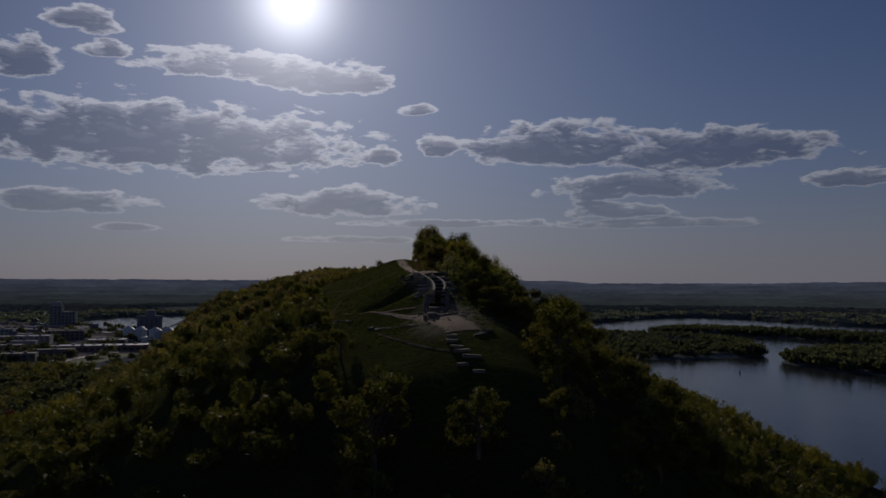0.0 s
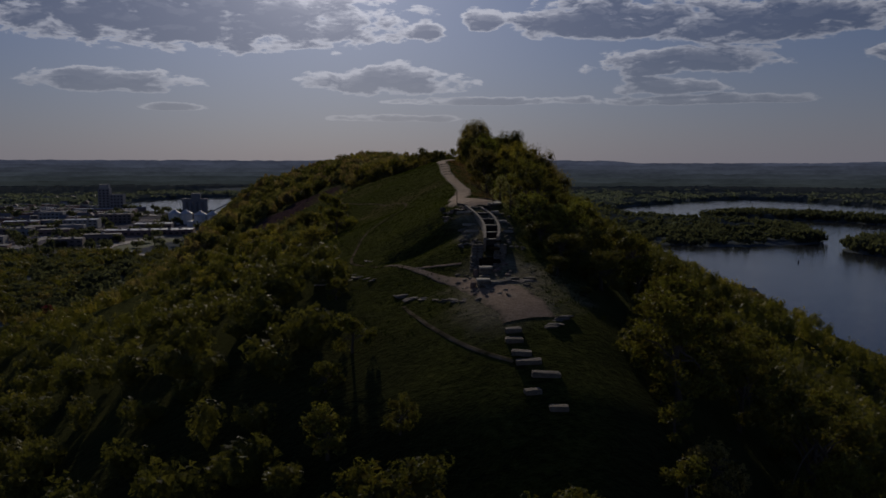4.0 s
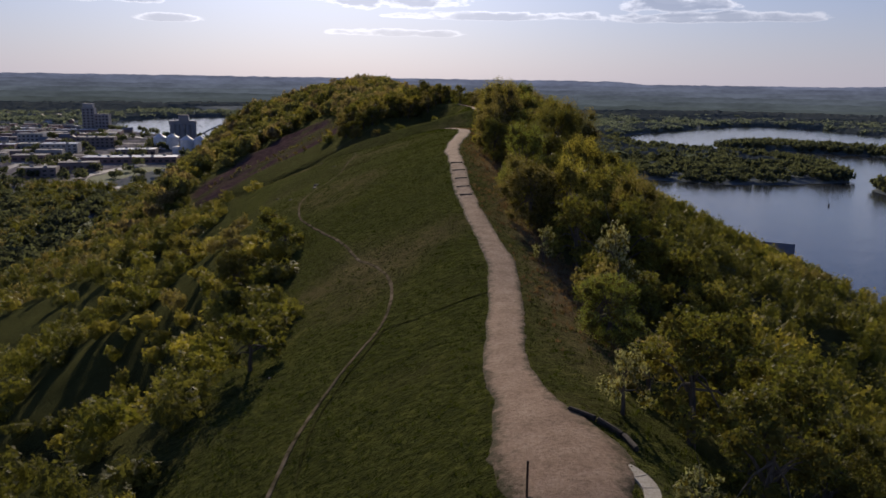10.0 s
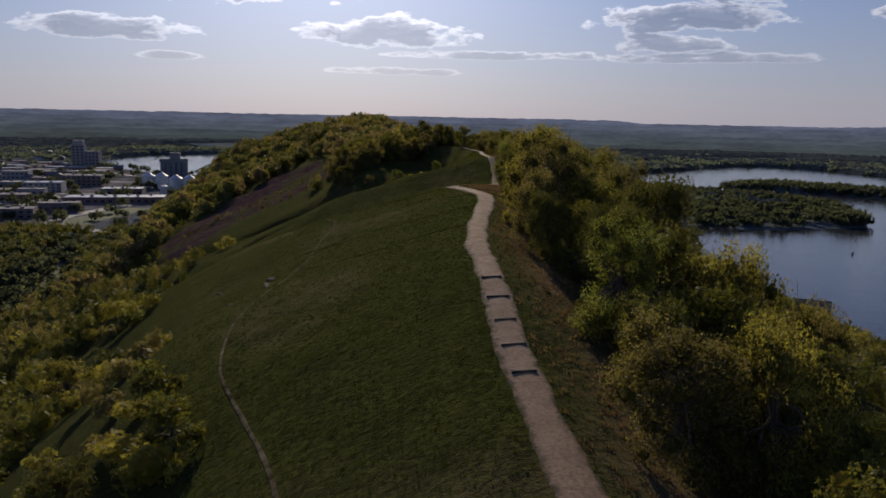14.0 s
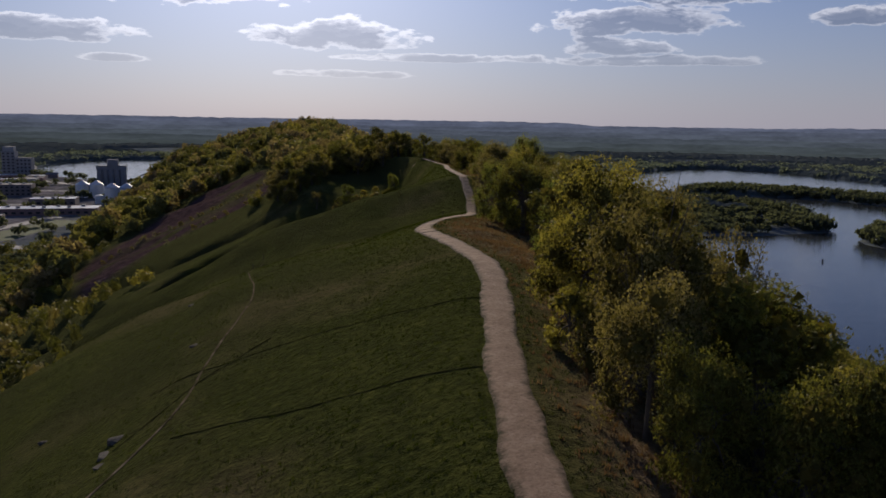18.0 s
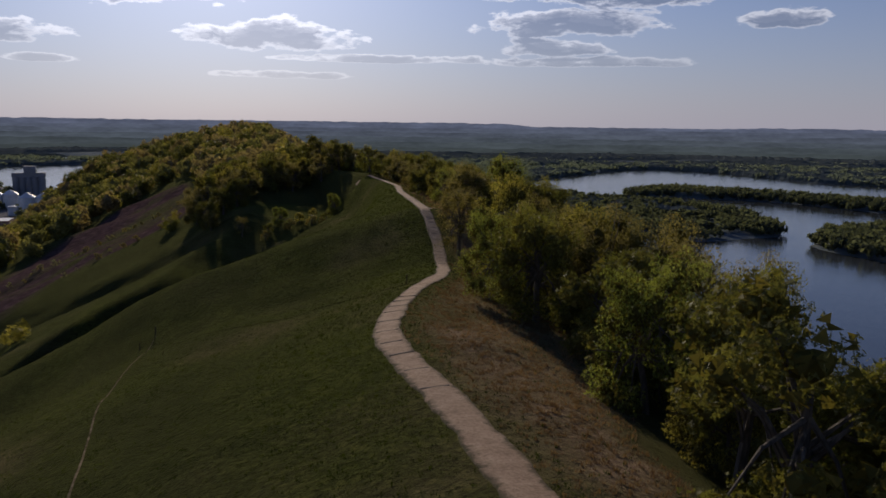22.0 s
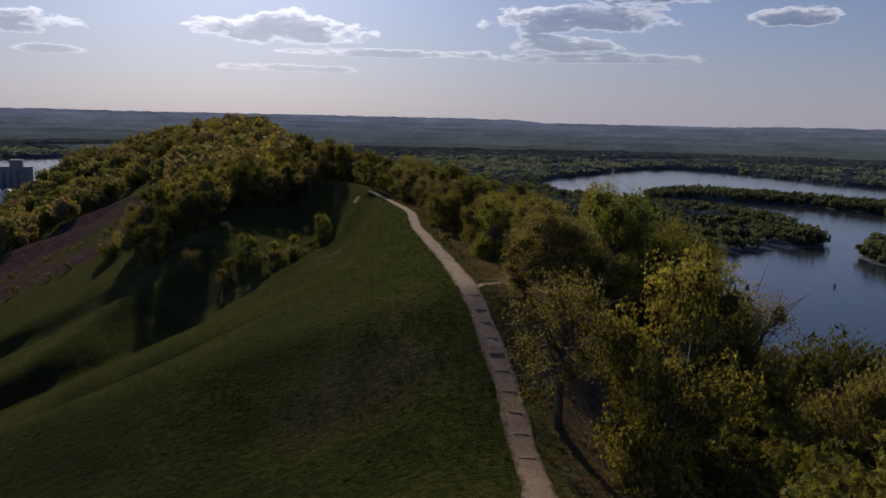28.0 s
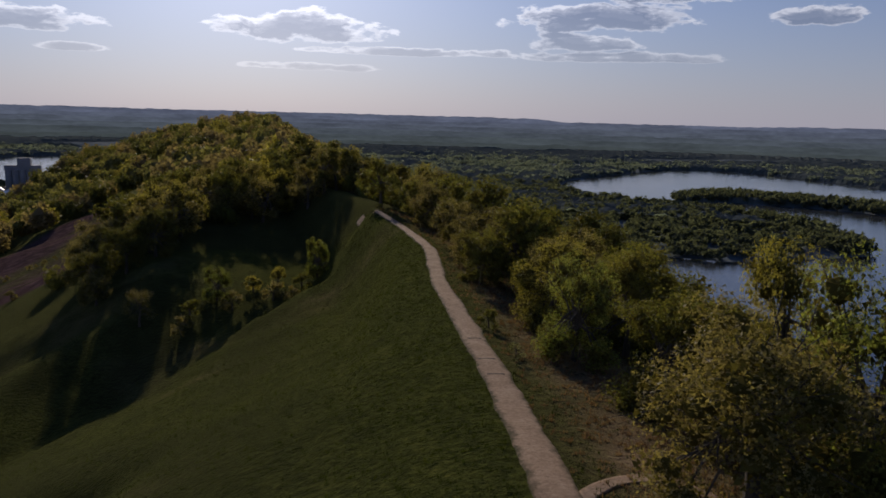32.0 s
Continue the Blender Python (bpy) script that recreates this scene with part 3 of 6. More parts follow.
main_path = ribbon("footpath", np.column_stack([PATH_X(line_y), line_y]), lambda y: np.interp(y, [-2.6, 1, 4, 6.5, 9, 20, 33, 45, 55, 80, 110, 160, 175, 190, 230, 300, 352], [1.5, 2.6, 2.8, 1.95, 1.4, 1.32, 1.24, 1.16, 1.06, 1.12, 1.22, 1.28, 1.24, 1.08, 1.08, 0.92, 0.75]), 0.07, DIRT, across=13)
tagged(main_path, "pale trodden gravel footpath along the grassy crest", "path", kind="structure")


# ---- trees ----
def leaf_cloud(rng, blobs, count, size, squash=0.85, hollow=0.25):
    """Small three-cornered sprays of leaves in rounded clumps. blobs: rows of x, y, z, radius."""
    blobs = np.asarray(blobs, float)
    pick = rng.choice(len(blobs), count, p=blobs[:, 3] ** 2 / (blobs[:, 3] ** 2).sum())
    way = rng.normal(size=(count, 3))
    way /= np.linalg.norm(way, axis=1)[:, None]
    r = blobs[pick, 3] * rng.uniform(hollow, 1.08, count) ** 0.5
    lump = 1 + 0.22 * np.sin(way[:, 0] * 7 + pick) * np.sin(way[:, 1] * 6 + 2 * pick) * np.sin(way[:, 2] * 5)
    pos = blobs[pick, :3] + way * (r * lump)[:, None] * (1, 1, squash)
    normal = way * 0.7 + rng.normal(size=(count, 3)) * 0.55 + (0, 0, 0.2)
    normal /= np.linalg.norm(normal, axis=1)[:, None]
    a = np.cross(normal, rng.normal(size=(count, 3)))
    a /= np.linalg.norm(a, axis=1)[:, None]
    b = np.cross(normal, a)
    s = size * rng.uniform(0.6, 1.35, count)[:, None]
    leaf = np.stack([pos - a * s * 0.8 - b * s * 0.3, pos + a * s * 0.75 - b * s * 0.45, pos + b * s * 0.85 + normal * s * 0.1], 1)
    return leaf.reshape(-1, 3)


def leaf_faces(count):
    return np.arange(count * 3, dtype=np.int32).reshape(-1, 3)


def tube(points, radii, sides=6):
    """A tapered tube along points."""
    pts = np.asarray(points, float)
    t = np.gradient(pts, axis=0)
    t /= np.linalg.norm(t, axis=1)[:, None] + 1e-9
    ref = np.where(np.abs(t[:, :1]) < 0.8, [[1.0, 0, 0]], [[0, 1.0, 0]])
    u = np.cross(t, ref)
    u /= np.linalg.norm(u, axis=1)[:, None]
    v = np.cross(t, u)
    ang = np.linspace(0, 2 * np.pi, sides, endpoint=False)
    ring = u[:, None] * np.cos(ang)[None, :, None] + v[:, None] * np.sin(ang)[None, :, None]
    co = pts[:, None] + ring * np.asarray(radii, float)[:, None, None]
    k, faces = len(pts), []
    for i in range(k - 1):
        for j in range(sides):
            faces.append((i * sides + j, i * sides + (j + 1) % sides, (i + 1) * sides + (j + 1) % sides, (i + 1) * sides + j))
    return co.reshape(-1, 3), np.array(faces)


def join(parts):
    co, faces, base = [], [], 0
    for c, f in parts:
        co.append(c), faces.append(f + base)
        base += len(c)
    return np.concatenate(co), np.concatenate(faces)


def billows(rng, blobs, each):
    """Break every clump of a crown into rounded puffs, more of them above and outside."""
    out = []
    for x, y, z, r in blobs:
        out.append((x, y, z - 0.1 * r, r * 0.72))
        for _ in range(each):
            way = rng.normal(size=3) + (0, 0, 0.35)
            way /= np.linalg.norm(way)
            k = r * rng.uniform(0.26, 0.46)
            out.append((x + way[0] * r * 0.74, y + way[1] * r * 0.74, z + way[2] * r * 0.66, k))
    return out


def tree_shape(rng, tall, spread, clumps, leaves, size, low=0.35, twigs=0, puffs=5):
    """Trunk with limbs, and the blobs of the crown."""
    lean = rng.normal(size=2) * 0.04 * tall
    top = np.array([lean[0], lean[1], tall * 0.62])
    stem = [np.array([0, 0, -0.6]), np.array([lean[0] * 0.2, lean[1] * 0.2, tall * 0.18]), np.array([lean[0] * 0.6, lean[1] * 0.6, tall * 0.4]), top]
    girth = 0.022 * tall + 0.04
    wood = [tube(stem, [girth * 1.5, girth, girth * 0.8, girth * 0.4], 7)]
    blobs = [(top[0], top[1], tall * 0.72, spread * 0.5)]
    for i in range(clumps):
        a = 2.4 * i + rng.uniform(-0.5, 0.5)
        out = spread * rng.uniform(0.45, 0.8)
        z = tall * rng.uniform(low, 0.86)
        out *= 1.0 - 0.45 * max(0.0, (z / tall - 0.55) / 0.4)
        tip = np.array([np.cos(a) * out, np.sin(a) * out, z])
        root = stem[1] + (stem[3] - stem[1]) * rng.uniform(0.2, 0.9)
        mid = (root + tip) / 2 + (0, 0, 0.06 * tall)
        wood.append(tube([root, mid, tip], [girth * 0.45, girth * 0.28, girth * 0.08], 5))
        blobs.append((*tip, spread * rng.uniform(0.28, 0.46)))
        for _ in range(twigs):
            end = tip + rng.normal(size=3) * spread * 0.3
            wood.append(tube([mid, (mid + end) / 2 + rng.normal(size=3) * 0.1, end], [girth * 0.2, girth * 0.12, girth * 0.04], 4))
    return join(wood), leaf_cloud(rng, billows(rng, blobs, puffs), leaves, size, hollow=0.45), blobs


def core_shape(blobs, share, squash=0.85, seed=0):
    """The dense inside of a crown: one uneven lump for each clump."""
    bm = bmesh.new()
    bmesh.ops.create_icosphere(bm, subdivisions=1, radius=1.0)
    ball = np.array([v.co[:] for v in bm.verts])
    tri = np.array([[v.index for v in f.verts] for f in bm.faces], np.int32)
    bm.free()
    rng = np.random.default_rng(seed)
    co = [np.array(b[:3]) + ball * (1, 1, squash) * b[3] * share * rng.uniform(0.75, 1.2, (len(ball), 1)) for b in blobs]
    return np.concatenate(co), np.concatenate([tri + i * len(ball) for i in range(len(blobs))])


def tree_kind(name, label, category, seed, leaf, **shape):
    """One tree: an empty at its foot with trunk and crown."""
    rng = np.random.default_rng(seed)
    dense = shape.pop("dense", 0.66)
    (wood, wood_faces), crown, blobs = tree_shape(rng, **shape)
    foot = new(name)
    for part_name, co, faces, material in (("trunk", wood, wood_faces, BARK), ("crown", crown, leaf_faces(len(crown) // 3), leaf)):
        ob = new(part_name, fast_mesh(part_name, co, faces))
        ob.data.materials.append(material)
        ob.parent = foot
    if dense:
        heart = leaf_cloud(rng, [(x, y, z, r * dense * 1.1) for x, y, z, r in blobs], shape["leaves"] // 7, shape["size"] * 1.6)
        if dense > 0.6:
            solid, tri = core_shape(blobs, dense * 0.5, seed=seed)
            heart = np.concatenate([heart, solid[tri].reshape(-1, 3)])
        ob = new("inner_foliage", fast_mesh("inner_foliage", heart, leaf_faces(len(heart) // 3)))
        ob.data.materials.append(INNER_SHADE)
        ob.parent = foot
    return tagged(foot, label, category)


GREEN_OAK = tree_kind("leafy_tree", "broad green-leaved tree on the bluff slope", "tree", 11, LEAF_GREEN, tall=7.5, spread=3.6, clumps=13, leaves=3400, size=0.16, low=0.16)
YELLOW_OAK = tree_kind("young_leafed_tree", "tree in fresh yellow-green spring leaf on the bluff", "tree", 12, LEAF_YELLOW, tall=7.2, spread=3.4, clumps=12, leaves=3400, size=0.16, low=0.18, twigs=1)
OLIVE_TREE = tree_kind("budding_tree", "budding tree with thin olive-brown leaves", "tree", 13, LEAF_OLIVE, tall=7.0, spread=3.2, clumps=13, leaves=2800, size=0.15, low=0.2, twigs=2, dense=0.3)
DARK_TREE = tree_kind("dark_leaved_tree", "dense dark green tree on the wooded slope", "tree", 14, LEAF_DARK, tall=8.0, spread=3.4, clumps=13, leaves=3400, size=0.16, low=0.16)
GREEN_BUSH = tree_kind("shrub", "rounded green shrub among long grass", "shrub", 15, LEAF_GREEN, tall=3.2, spread=2.0, clumps=9, leaves=1300, size=0.15, low=0.12, dense=0.45)
YELLOW_BUSH = tree_kind("shrub", "bright yellow-green shrub in new leaf", "shrub", 16, LEAF_YELLOW, tall=3.0, spread=1.7, clumps=9, leaves=1200, size=0.15, low=0.12, dense=0.45)
OLIVE_BUSH = tree_kind("shrub", "twiggy brown shrub barely in leaf", "shrub", 17, LEAF_OLIVE, tall=2.8, spread=1.8, clumps=9, leaves=900, size=0.15, low=0.12, twigs=2, dense=0.3)
GREY_BUSH = tree_kind("shrub", "silvery shrub with pale small leaves", "shrub", 18, LEAF_GREY, tall=3.0, spread=1.5, clumps=8, leaves=900, size=0.1, low=0.15, twigs=1, dense=0.5)
HERO_GREEN = tree_kind("leafy_tree", "large green-leaved tree beside the crest path", "tree", 21, LEAF_GREEN, tall=7.6, spread=3.6, clumps=25, leaves=14000, size=0.09, puffs=8, low=0.07)
HERO_YELLOW = tree_kind("young_leafed_tree", "large tree in golden-green spring leaf by the path", "tree", 22, LEAF_YELLOW, tall=7.4, spread=3.5, clumps=25, leaves=14000, size=0.09, puffs=8, low=0.07, twigs=1)
HERO_OLIVE = tree_kind("budding_tree", "broad budding oak in thin olive leaf by the path", "tree", 23, LEAF_OLIVE, tall=7.2, spread=3.3, clumps=25, leaves=13000, size=0.085, puffs=8, low=0.08, twigs=1)
HERO_OPEN = tree_kind("budding_tree", "open-crowned budding tree with visible limbs", "tree", 27, LEAF_OLIVE, tall=7.2, spread=3.3, clumps=17, leaves=6000, size=0.075, puffs=8, low=0.22, twigs=2, dense=0.3)
HERO_FRESH = tree_kind("leafy_tree", "tree in bright fresh green leaf beside the crest", "tree", 26, LEAF_FRESH, tall=7.3, spread=3.4, clumps=25, leaves=14000, size=0.09, puffs=8, low=0.07, twigs=1)
HERO_DARK = tree_kind("dark_leaved_tree", "large dense dark green tree beside the crest", "tree", 24, LEAF_DARK, tall=8.0, spread=3.5, clumps=25, leaves=13000, size=0.09, puffs=8, low=0.07)
PINK_TREE = tree_kind("flowering_tree", "small tree in deep pink blossom below the bluff", "tree", 19, LEAF_PINK, tall=6.0, spread=3.0, clumps=10, leaves=1500, size=0.2, low=0.16)
used = set()


def plant(kind, x, y, scale=1.0, turn=0.0, slim=1.0):
    """Stand a tree of that kind on the ground; the first of a kind is the original itself."""
    m = pose(x, y, float(ground(x, y)), 0, 0, turn) @ Matrix.Diagonal((scale * slim, scale * slim, scale, 1.0))
    if kind not in used:
        used.add(kind)
        kind.matrix_basis = m
        return kind
    return copy_thing(kind, m @ Matrix.Diagonal((*(1 / v for v in kind.scale), 1.0)))


def scatter(rng, x0, x1, y0, y1, gap):
    """Jittered rows of points."""
    px, py = np.meshgrid(np.arange(x0, x1, gap), np.arange(y0, y1, gap))
    px = px + rng.uniform(-0.48, 0.48, px.shape) * gap
    py = py + rng.uniform(-0.48, 0.48, py.shape) * gap
    return px.ravel(), py.ravel()


def wood_stuff(name, label, px, py, radius, tall, leaf, seed, leaves, size, variants=4, core=1):
    """Many crowns in one mesh, for woods whose trees nobody could count."""
    rng = np.random.default_rng(seed)
    out = []
    which = rng.integers(0, variants, len(px))
    pz = ground(px, py)
    for v in range(variants):
        blobs = [(0, 0, 0.58, 0.3)]
        for i in range(7):
            a, z = 2.4 * i + rng.uniform(-0.4, 0.4), rng.uniform(0.3, 0.78)
            r = 0.58 * (1 - 0.6 * max(0.0, z - 0.5))
            blobs.append((np.cos(a) * r, np.sin(a) * r, z, rng.uniform(0.26, 0.42)))
        crown = leaf_cloud(rng, blobs, leaves, size).reshape(-1, 3, 3)
        heart = np.repeat(crown.mean(1), 3, 0)
        leaf_off = crown.reshape(-1, 3) - heart
        if core:
            inner, tri = core_shape(blobs if core > 1 else [(0, 0, 0.44, 0.6)], 0.82, seed=seed + v)
            inner = inner[tri].reshape(-1, 3)
            heart = np.concatenate([heart, inner])
            leaf_off = np.concatenate([leaf_off, 0 * inner])
        shape = heart + leaf_off
        sel = np.flatnonzero(which == v)
        if not len(sel):
            continue
        ang = rng.uniform(0, 6.28, len(sel))
        c, s = np.cos(ang)[:, None], np.sin(ang)[:, None]
        r, t = radius[sel][:, None], tall[sel][:, None]
        X = (shape[None, :, 0] * c - shape[None, :, 1] * s) * r + px[sel][:, None]
        Y = (shape[None, :, 0] * s + shape[None, :, 1] * c) * r + py[sel][:, None]
        Z = heart[None, :, 2] * t + leaf_off[None, :, 2] * r + pz[sel][:, None]
        out.append(np.stack([X, Y, Z], -1).reshape(-1, 3))
    co = np.concatenate(out)
    ob = new(name, fast_mesh(name, co, np.arange(len(co), dtype=np.int32).reshape(-1, 3)))
    ob.data.materials.append(leaf)
    return tagged(ob, label, "woodland", kind="stuff")


def open_grass(x, y):
    """Grass that stays free of trees: the lap between the dome and the bare strips, and the clearing at the path's end."""
    wood_edge = np.interp(y, [230, 281, 353, 393, 467, 515, 590], [-54, -64, -83, -91, -103, -107, -70])
    strips = (x < -40) & (x > wood_edge) & (y > 300) & (y < np.interp(x, [-125, -116, -100, -88, -78, -64, -62, -40], [392, 417, 444, 477, 535, 590, 470, 440]))
    lap = (x < -30) & (y > 296) & (x > wood_edge) & (y < 372 - 0.1 * (x + 30)) & (y < 410 + 0.62 * (x + 40))
    return strips | lap | ((x > -28) & (x < 26) & (y > 300) & (y < np.where(x > -12, 386, 359)))


# trees of the crest known by place: kind, x, y, height of the top above the river, width of the crown
CREST_TREES = (
    (HERO_FRESH, 7.0, -6.0, 89.3, 4.4), (HERO_FRESH, 10.2, -7.4, 88.6, 4.4), (HERO_DARK, 6.6, -12.4, 87.0, 3.6), (HERO_DARK, 7.6, -16.5, 86.2, 4.0), (HERO_DARK, 9.8, -13.2, 86.4, 4.2), (HERO_DARK, 6.4, -20.5, 84.8, 3.4), (HERO_DARK, 10.4, -19, 85.0, 4.4), (HERO_DARK, 7.6, -25, 83.0, 3.8), (GREY_BUSH, 5.2, -2.6, 90.1, 2.2), (GREY_BUSH, 5.6, 7.6, 90.7, 2.6),
    (OLIVE_BUSH, 8.4, 12.6, 89.4, 4.0), (HERO_FRESH, 8.8, 21.5, 90.6, 5.2), (OLIVE_BUSH, 9.8, 27.5, 90.2, 4.2), (GREY_BUSH, 12.4, 33.5, 91.4, 4.2), (GREY_BUSH, 7.6, 37.7, 90.6, 1.8),
    (HERO_OLIVE, 8.8, 51.2, 95.0, 6.2), (HERO_YELLOW, 12.9, 50.4, 95.0, 5.4), (HERO_GREEN, 9.4, 57.5, 94.6, 5.0), (HERO_FRESH, 10.2, 66.4, 97.2, 6.4), (HERO_YELLOW, 16.8, 63.2, 96.0, 5.4), (HERO_GREEN, 18.6, 70.5, 94.5, 6.0),
    (HERO_OLIVE, 24.8, 70, 91.6, 5.5), (HERO_DARK, 12.6, 75, 97.0, 6.0), (HERO_DARK, 17.2, 83, 98.8, 7.0), (HERO_GREEN, 12.4, 83.5, 96.6, 5.2), (HERO_GREEN, 9.4, 85.4, 97.2, 4.0), (HERO_OLIVE, 9.6, 90.4, 98.8, 5.2),
    (HERO_OLIVE, 11.8, 96.8, 101.6, 7.2), (HERO_YELLOW, 12.8, 107.2, 102.4, 8.2), (HERO_OLIVE, 19.6, 103.5, 98.2, 6.5), (HERO_DARK, 17.6, 95.5, 96.5, 6.5), (HERO_DARK, 18.2, 113.5, 97.5, 7.0), (YELLOW_BUSH, 9.2, 100.8, 96.0, 3.2),
    (HERO_FRESH, 22.2, 146.4, 99.2, 7.8), (HERO_GREEN, 27.6, 143.4, 98.8, 8.0), (HERO_YELLOW, 22.6, 137.4, 96.4, 6.5), (HERO_DARK, 27.5, 135, 95.0, 8.0),
    (HERO_FRESH, 19.8, 177, 98.8, 6.6), (HERO_GREEN, 22.2, 169.4, 100.0, 9.5), (HERO_OLIVE, 28.2, 170.2, 99.6, 9.5), (HERO_OLIVE, 33, 166.2, 98.6, 9.0), (HERO_GREEN, 27.5, 163, 96.8, 8.5), (HERO_GREEN, 24.5, 178, 98.2, 7.0), (HERO_YELLOW, 30, 178.5, 99.0, 7.5),
    (HERO_OPEN, 24.6, 213.2, 98.2, 8.0), (HERO_YELLOW, 29.6, 208, 100.2, 9.6), (HERO_OLIVE, 35.5, 199.5, 96.5, 8.0), (HERO_DARK, 38.5, 207, 95.5, 8.5), (HERO_OLIVE, 37.5, 217, 97.6, 8.0), (HERO_OPEN, 43.5, 221, 95.0, 8.0), (HERO_DARK, 47, 212, 92.5, 9.0),
    (HERO_OLIVE, 30.8, 233.2, 100.6, 9.6), (HERO_FRESH, 37.4, 235.6, 101.8, 9.4), (HERO_GREEN, 35, 229, 97.0, 8.0), (HERO_GREEN, 43, 233, 98.0, 8.5), (HERO_YELLOW, 41.6, 247.4, 101.0, 8.0), (HERO_GREEN, 33.4, 246.4, 98.6, 7.0), (HERO_GREEN, 49, 243, 97.5, 9.0),
    (HERO_FRESH, 31.4, 256.5, 98.4, 6.4), (HERO_YELLOW, 32.4, 265.2, 98.4, 7.0), (HERO_GREEN, 37.5, 262, 98.8, 7.5), (HERO_OLIVE, 36, 273, 98.0, 7.5), (HERO_GREEN, 30.2, 281, 96.8, 5.6), (HERO_OLIVE, 31.8, 289, 98.0, 7.0), (HERO_DARK, 37.5, 292, 97.6, 8.0),
    (HERO_OLIVE, 32.5, 304, 97.6, 7.5), (HERO_DARK, 37, 315, 97.6, 8.5), (HERO_OLIVE, 33, 327, 97.5, 8.0), (HERO_OLIVE, 34.8, 345.5, 98.4, 9.5), (HERO_YELLOW, 37, 359, 98.6, 9.0), (HERO_FRESH, 28.5, 375, 96.0, 9.0),
    (HERO_OPEN, -11.5, 329, 81.0, 5.0), (HERO_FRESH, -1, 337, 82.6, 5.6), (YELLOW_BUSH, 4.6, 340, 80.8, 3.4), (YELLOW_BUSH, 8.6, 342, 81.8, 3.0), (OLIVE_BUSH, 1.8, 333, 79.8, 4.0), (GREEN_BUSH, -4.4, 331, 79.0, 4.0), (OLIVE_BUSH, 8, 336, 80.4, 4.0), (GREEN_BUSH, 12.6, 341, 81.2, 4.0), (HERO_FRESH, 15.2, 347.5, 85.6, 5.0), (HERO_OLIVE, 38.5, 173, 98.0, 9.5), (HERO_OLIVE, 39.5, 163, 96.0, 9.0),
)
SPUR_LINE = [(-22, 90), (-29, 84), (-38, 78), (-50, 70), (-64, 60), (-82, 50)]


def off_line(x, y, line):
    """Distance in plan from a broken line."""
    best = np.full(np.shape(x), 1e6)
    for (ax, ay), (bx, by) in zip(line, line[1:]):
        t = np.clip(((x - ax) * (bx - ax) + (y - ay) * (by - ay)) / ((bx - ax) ** 2 + (by - ay) ** 2), 0, 1)
        best = np.minimum(best, np.hypot(x - ax - t * (bx - ax), y - ay - t * (by - ay)))
    return best


def taken(x, y):
    """Ground that the trees known by place already cover."""
    hit = np.zeros(np.shape(x), bool)
    for _, tx, ty, _, wide in CREST_TREES:
        hit |= np.hypot(x - tx, y - ty) < wide * 0.5 + 1.0
    return hit


for kind, x, y, top, wide in CREST_TREES:
    me = [c for c in kind.children if c.name.startswith("crown")][0].data
    reach = np.empty(len(me.vertices) * 3, np.float32)
    me.vertices.foreach_get("co", reach)
    reach = reach.reshape(-1, 3)
    scale = (top - float(ground(x, y))) / float(np.percentile(reach[:, 2], 99.5))
    slim = wide / (2 * scale * float(np.percentile(np.hypot(reach[:, 0], reach[:, 1]), 97)))
    plant(kind, x, y, scale, (x * 37 + y * 11) % 360, min(max(slim, 0.6), 1.5))

rng = np.random.default_rng(5)
# the belt beside the crest: trees that can be told apart
px, py = scatter(rng, -75, 75, -62, 352, 4.3)
d, right, left = zones(px, py)
mask = np.maximum(right, left) > 0.5
bare_here = (bare_strip(px, py) > 0.1) | open_grass(px, py)
near = mask & (((d > 0) & (d < 26)) | ((d < 0) & (d > -62))) & ~bare_here
thin = np.where((d < 0) & (py > -20), fractal(px, py, 16, 2, 6.0) > np.where(py < 95, -0.45, -0.15), True)
near &= thin & ~((d > 0) & (d < 15) & (py > 213) & (py < 239)) & ~taken(px, py) & (off_line(px, py, SPUR_LINE) > 3.2)
order = np.flatnonzero(near)
edge = np.where(d > 0, d - 6, np.abs(d) * 1.4)
order = order[np.argsort(edge[order])]
chosen = order[:300]
tone = fractal(px, py, 26, 2, 9.0)
for i in chosen:
    u = rng.random()
    shrubby = (d[i] < 0 and u < 0.65) or (d[i] > 0 and edge[i] < 3 and u < 0.45)
    if shrubby:
        kind = (GREEN_BUSH, YELLOW_BUSH, OLIVE_BUSH, GREEN_BUSH, GREEN_BUSH if d[i] < 0 else OLIVE_BUSH, GREEN_BUSH, GREY_BUSH)[rng.integers(0, 7)]
        scale = rng.uniform(0.35, 0.95)
    else:
        kind = (DARK_TREE, GREEN_OAK, GREEN_OAK, OLIVE_TREE, YELLOW_OAK)[int(np.clip((tone[i] + 0.75) * 3.3 + rng.uniform(-0.8, 0.8), 0, 4 if d[i] > 0 else 2 if py[i] < 115 else 3))]
        # darker kinds picked here in place of the shade these trees stand in
        if (d[i] > 0 and 118 < py[i] < 176 or py[i] < 25) and rng.random() < 0.7:
            kind = (DARK_TREE, GREEN_OAK)[rng.integers(0, 2)]
        scale = rng.uniform(0.7, 1.1) * ((1.15 if py[i] < 85 else 1.35 if py[i] < 142 else 1.25) if d[i] > 0 and py[i] > 44 else rng.choice((0.4, 0.55, 0.7, 0.9)))
    plant(kind, px[i], py[i], scale, rng.uniform(0, 360))
rest = order[300:]

# the slopes beyond
qx, qy = scatter(rng, -190, 175, -230, 430, 6.2)
dq, rq, lq = zones(qx, qy)
zq = ground(qx, qy)
far_out = (np.maximum(rq, lq) > 0.4) & (zq > 3.5) & (((dq > 24) | (dq < -58)) | (qy < -62) | (qy > 352))
